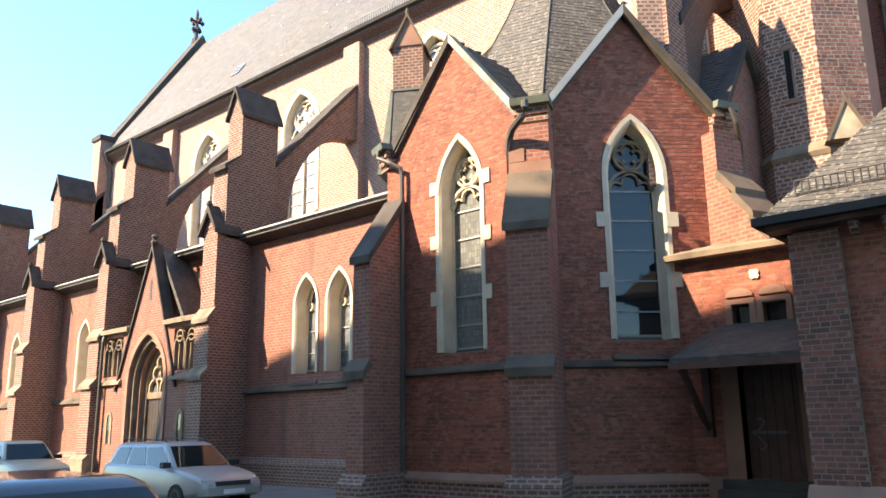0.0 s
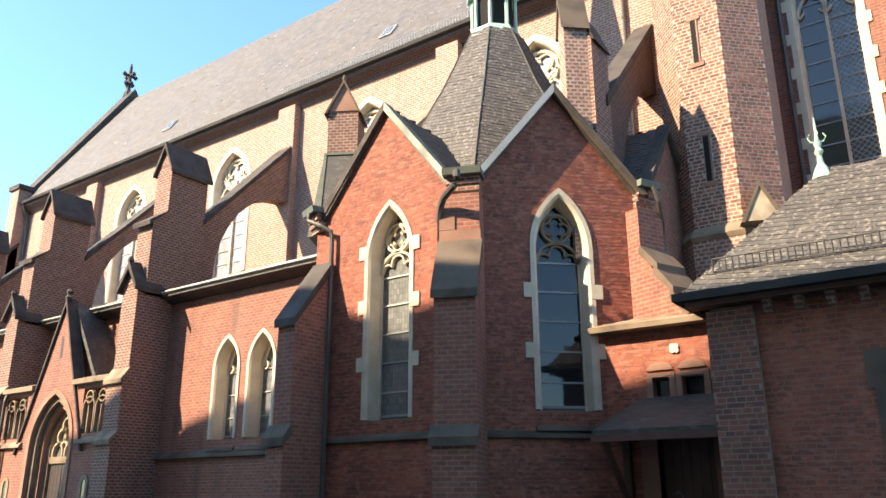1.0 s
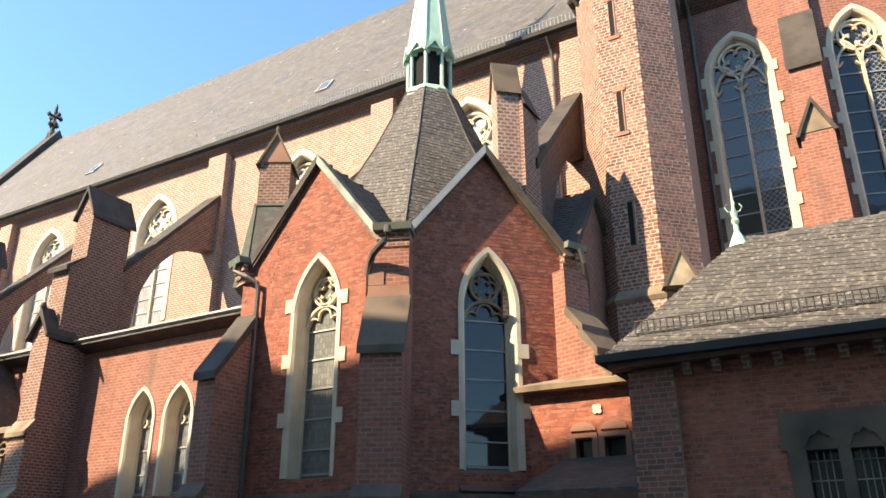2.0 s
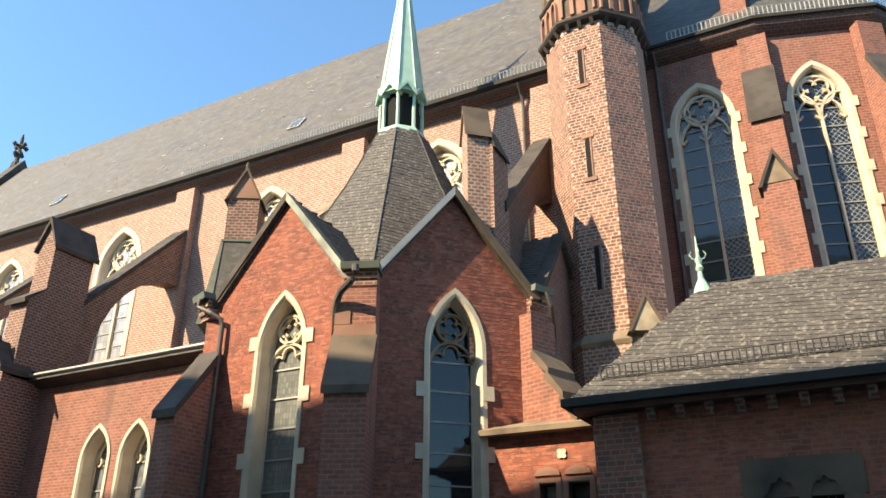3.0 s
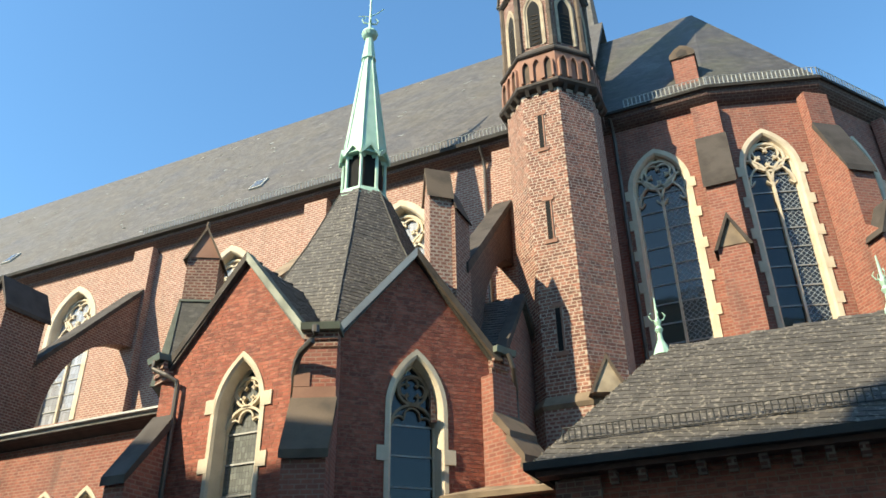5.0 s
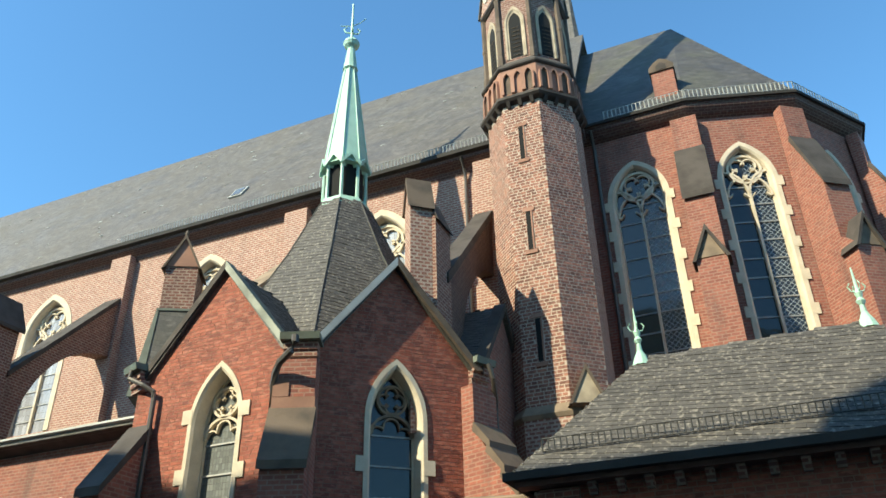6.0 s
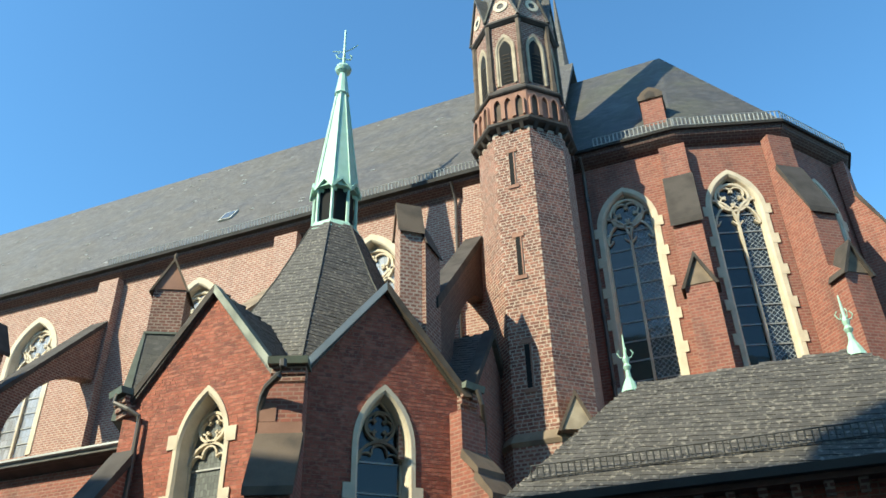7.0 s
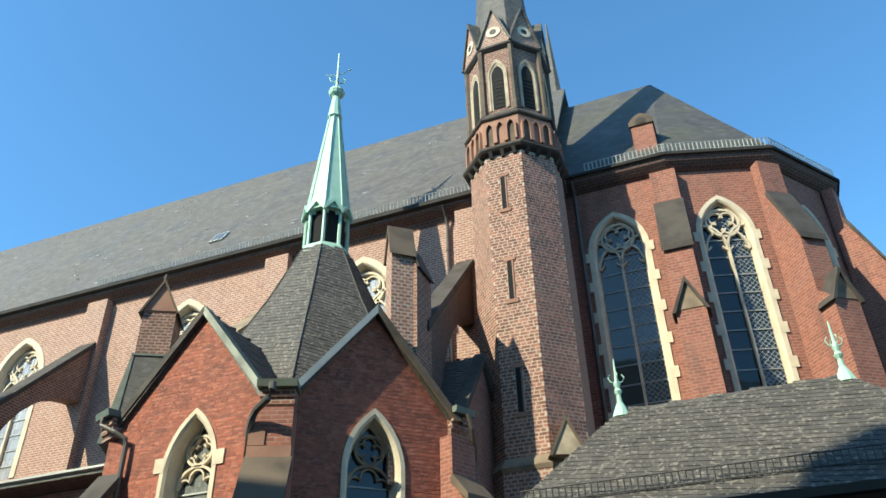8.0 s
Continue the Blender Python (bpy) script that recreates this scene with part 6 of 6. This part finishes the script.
parked_car(-5.9, 2.45, 0.02, NAVY, "dark saloon car parked in the street", estate=False, length=4.3)

# ---------------------------------------------------------------- single bricks and slates, the nearest walls and roofs
def spans(loops, z):
    """Where a level line at z runs inside the outline and outside its holes."""
    us = []
    for loop in loops:
        for (u0, z0), (u1, z1) in zip(loop, loop[1:] + loop[:1]):
            if (z0 <= z) != (z1 <= z):
                us.append(u0 + (u1 - u0) * (z - z0) / (z1 - z0))
    us.sort()
    return list(zip(us[::2], us[1::2]))


piece_rng = random.Random(11)


def box_data(a, b, z0, z1, d0, d1, lean=0.0):
    """Corners of one piece; lean lets the lower edge stand out."""
    return [(a, d0 - lean, z0), (b, d0 - lean, z0), (b, d0, z1), (a, d0, z1), (a, d1, z0), (b, d1, z0), (b, d1, z1), (a, d1, z1)]


BOX_FACES = [(0, 1, 2, 3), (4, 5, 1, 0), (1, 5, 6, 2), (3, 2, 6, 7), (4, 0, 3, 7), (5, 4, 7, 6)]


def face_pieces(loops, M, parent, name, material, row, lengths, gap, proud, limit, near, lean=0.0, jitter=0.0015, z_from=-1e9, shift=0.5):
    """Courses of bricks or slates over a flat outline. The nearest ones are objects of their own, the rest one joined part."""
    loops = [list(l) for l in loops]
    z_lo = max(z_from, min(p[1] for p in loops[0]))
    z_hi = max(p[1] for p in loops[0])
    singles, rest = [], []
    k, z = 0, z_lo
    while z < z_hi - 0.02:
        top = min(z + row - gap, z_hi)
        mid = (z + top) / 2
        L = lengths[k % len(lengths)]
        for a0, b0 in spans(loops, mid):
            u = math.floor(a0 / (L + gap)) * (L + gap) + (shift * (L + gap) if (k // len(lengths)) % 2 else 0.0) + (0.25 * L if k % 2 else 0)
            while u > a0:
                u -= L + gap
            while u < b0:
                a, b = max(u, a0), min(u + L, b0)
                if b - a > 0.025:
                    out = proud + piece_rng.uniform(-jitter, jitter)
                    whole = b - a > L - 1e-6
                    if whole and top - z > row - gap - 1e-6 and near(a, z) and len(singles) < limit and L == lengths[k % len(lengths)]:
                        singles.append((a, z, L, out))
                    else:
                        rest.append((a, b, z, top, out))
                u += L + gap
        z += row
        k += 1
    shared = {}
    for a, z, L, out in singles:
        if L not in shared:
            me = bpy.data.meshes.new(name)
            me.from_pydata(box_data(0, L, 0, row - gap, 0, 0.03, lean), [], BOX_FACES)
            me.materials.append(material)
            shared[L] = me
        o = new(name, shared[L])
        o.parent = parent
        o.matrix_parent_inverse = Matrix.Identity(4) if parent.type != 'EMPTY' else Matrix.Translation(parent.location).inverted()
        o.matrix_basis = M @ Matrix.Translation((a, -out, z)) @ Matrix.Rotation(piece_rng.uniform(-0.004, 0.004), 4, 'Y')
    verts, faces = [], []
    for a, b, z0, z1, out in rest:
        n0 = len(verts)
        verts += [tuple(M @ Vector(p)) for p in box_data(a, b, z0, z1, -out, 0.02, lean)]
        faces += [tuple(n0 + i for i in f) for f in BOX_FACES]
    if verts:
        me = bpy.data.meshes.new(name + "s_rest")
        me.from_pydata(verts, [], faces)
        me.materials.append(material)
        o = new(name + "s_rest", me)
        o.parent = parent
        o.matrix_parent_inverse = Matrix.Identity(4) if parent.type != 'EMPTY' else Matrix.Translation(parent.location).inverted()
        tagged(o, kind="stuff")


BOND = (0.245, 0.118)
BOND_CH, ROW_CH = tuple(x / NEAR for x in BOND), 0.077 / NEAR
for (M, l, r, hs, nm), zn in zip(WALLS_CH[:2], (5.2, 5.2)):
    face_pieces([gable_outline(l, r)] + hs, M, chapel_walls[nm], "brick", PIECE_RED, ROW_CH, BOND_CH, 0.013, 0.004, 300, lambda u, z: 0.6 < u and 2.9 < z)
sac_out = [(SX0 + 0.62, 0.8), (SX1, 0.8), (SX1, 4.3), (SX0 + 0.62, 4.3)]
sac_in = [[(c - 0.755, 3.505), (c + 0.755, 3.505), (c + 0.755, 2.995), (c + 0.685, 2.995), (c + 0.685, 1.695), (c - 0.685, 1.695), (c - 0.685, 2.995), (c - 0.755, 2.995)] for c in (-0.715, 1.665)]
face_pieces([sac_out] + sac_in, F_S, sac_wall, "brick", PIECE_RED, 0.077, BOND, 0.016, 0.004, 300, lambda u, z: u < -0.9 and z > 2.6)
F_SP = facing(0, SY0 - 0.1, 0, -1)
face_pieces([[(SX0 - 0.05, 0.84), (SX0 + 0.62, 0.84), (SX0 + 0.62, 4.25), (SX0 - 0.05, 4.25)]], F_SP, sac_pier, "brick", PIECE_DARK, 0.077, BOND, 0.016, 0.004, 300, lambda u, z: True)
face_pieces([[(-6.5, 0.7), (SX0, 0.7), (SX0, 4.72), (-6.5, 4.72)], door_hole] + slots, F_L, link_wall, "brick", PIECE_RED, ROW_CH, BOND_CH, 0.013, 0.004, 250, lambda u, z: z > 3.3)
# turret shaft: three faces towards the street
count = [0]
for k, lim in ((0, 300), (1, 0), (7, 0)):
    M = turret_face(k)
    hw = side / 2
    face_pieces([[(-hw, 7.06), (hw, 7.06), (hw, 15.4), (-hw, 15.4)]] + ([[(-0.16, z0 - 0.1), (0.04, z0 - 0.1), (0.04, z1 + 0.1), (-0.16, z1 + 0.1)] for z0, z1 in SLITS] if k == 0 else []), M, tower, "brick", PIECE_TOWER, 0.088, (0.112, 0.215), 0.023, 0.004, lim, lambda u, z: 10 < z)
# other faces of the shaft, plain courses
for k in (2, 3, 4, 5, 6):
    M = turret_face(k)
    bm = B()
    box(bm, (-side / 2, side / 2), (-0.004, 0.05), (7.06, 15.4), M)
    part("shaft_face", bm, BRICK_TOWER, tower)
for k in (0, 1, 2, 7, 6):
    a = -math.pi / 2 + k * math.pi / 4
    M = facing(TX + (TR + 0.12) * math.cos(T8) * math.cos(a), TY + (TR + 0.12) * math.cos(T8) * math.sin(a), math.cos(a), math.sin(a))
    hw = (TR + 0.12) * math.sin(T8)
    bm = B()
    box(bm, (-hw, hw), (-0.004, 0.05), (0.1, 6.8), M)
    part("shaft_foot", bm, BRICK_TOWER, tower)


def slope_frame(o, u, v):
    """Frame of a roof slope: u level, v up the slope, d into the roof."""
    u, v = Vector(u).normalized(), Vector(v).normalized()
    d = v.cross(u)
    return Matrix(((u.x, d.x, v.x, o[0]), (u.y, d.y, v.y, o[1]), (u.z, d.z, v.z, o[2]), (0, 0, 0, 1)))


def roof_face(p0, p1, p2, p3, parent, material, limit, near, row=0.115, lengths=(0.13, 0.24), proud=0.008, climb=11, lean=0.007):
    """Slates on the slope p0 p1 (eaves, left to right seen from outside) to p2 p3 (top, right to left)."""
    P = [Vector(p) for p in (p0, p1, p2, p3)]
    u = (P[1] - P[0]).normalized()
    v = (P[3] - P[0]) - u * (P[3] - P[0]).dot(u)
    M = slope_frame(P[0], u, v) @ Matrix.Rotation(radians(climb), 4, 'Y')
    inv = M.inverted()
    loop = [((inv @ p).x, (inv @ p).z) for p in P]
    face_pieces([loop], M, parent, "slate", material, row, lengths, 0.004, proud, limit, near, lean=lean, jitter=lean * 0.6)


roof_face((-3.7, 11.18, SE), (3.6, 11.18, SE), (RX1, RY, RZ), (RX0, RY, RZ), sac_roof, PIECE_SLATE, 300, lambda u, z: u < 4.6 and z < 2.2, climb=10, lean=0.005)
roof_face((-3.7, 14.92, SE), (-3.7, 11.18, SE), (RX0, RY, RZ + 0.001), (RX0, RY - 0.01, RZ), sac_roof, PIECE_SLATE, 0, lambda u, z: False)
PR = [(4.0, 7.7), (3.6, 8.6), (2.78, 10.3), (1.76, 12.2), (0.8, 14.3)]
for k in (4, 5, 6, 7, 3):
    a0, a1 = T8 + k * math.pi / 4, T8 + (k + 1) * math.pi / 4
    for (r0, z0), (r1, z1) in zip(PR[1:], PR[2:]):
        roof_face((PX + r0 * math.cos(a0), PY + r0 * math.sin(a0), z0), (PX + r0 * math.cos(a1), PY + r0 * math.sin(a1), z0), (PX + r1 * math.cos(a1), PY + r1 * math.sin(a1), z1), (PX + r1 * math.cos(a0), PY + r1 * math.sin(a0), z1),
                  pyramid, PIECE_SLATE, 110 if k in (5, 6) and z0 < 12 else 0, lambda u, z: True, row=0.13, lengths=(0.19, 0.19))
for M, rf in zip((F1, F2, F3), gable_roofs):
    e, zt = CH_HALF + 0.16, CH_TOP + 0.02
    A, Bp, Cp, D = (M @ Vector(p) for p in ((e, -0.1, Z_CH - 0.12), (e, 3.5, Z_CH - 0.12), (0, 3.5, zt), (0, -0.1, zt)))
    roof_face(A, Bp, Cp, D, rf, PIECE_SLATE_DARK, 120 if M is F1 else 0, lambda u, z: True)
    A, Bp, Cp, D = (M @ Vector(p) for p in ((-e, 3.5, Z_CH - 0.12), (-e, -0.1, Z_CH - 0.12), (0, -0.1, zt), (0, 3.5, zt)))
    roof_face(A, Bp, Cp, D, rf, PIECE_SLATE_DARK, 120 if M is F2 else 0, lambda u, z: True)
# replaced slates and hooks scattered on the nave roof, their glint painted as a pale colour
verts, faces = [], []
upv = Vector((0, Y_RIDGE - Y_EAVE, Z_RIDGE - Z_EAVE)).normalized()
Mr = slope_frame((X_WEST, Y_EAVE, Z_EAVE), (1, 0, 0), upv)
for i in range(90):
    u, v = piece_rng.uniform(1, 36), piece_rng.uniform(0.3, 9.6)
    s = piece_rng.uniform(0.08, 0.2)
    n0 = len(verts)
    verts += [tuple(Mr @ Vector(p)) for p in box_data(u, u + s, v, v + piece_rng.uniform(0.04, 0.1), -0.012, 0.01, 0.006)]
    faces += [tuple(n0 + j for j in f) for f in BOX_FACES]
me = bpy.data.meshes.new("loose_slates")
me.from_pydata(verts, [], faces)
me.materials.append(ZINC_PALE)
tagged(new("loose_slates", me), "mended slates on the nave roof, glint put into their pale colour", "slates", kind="stuff")

# ---------------------------------------------------------------- scale the chapel group about the camera, so that it keeps its place in the view
toward_camera = Matrix.Translation((0, 0, EYE_Z)) @ Matrix.Scale(NEAR, 4) @ Matrix.Translation((0, 0, -EYE_Z))
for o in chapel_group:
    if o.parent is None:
        o.matrix_basis = toward_camera @ o.matrix_basis
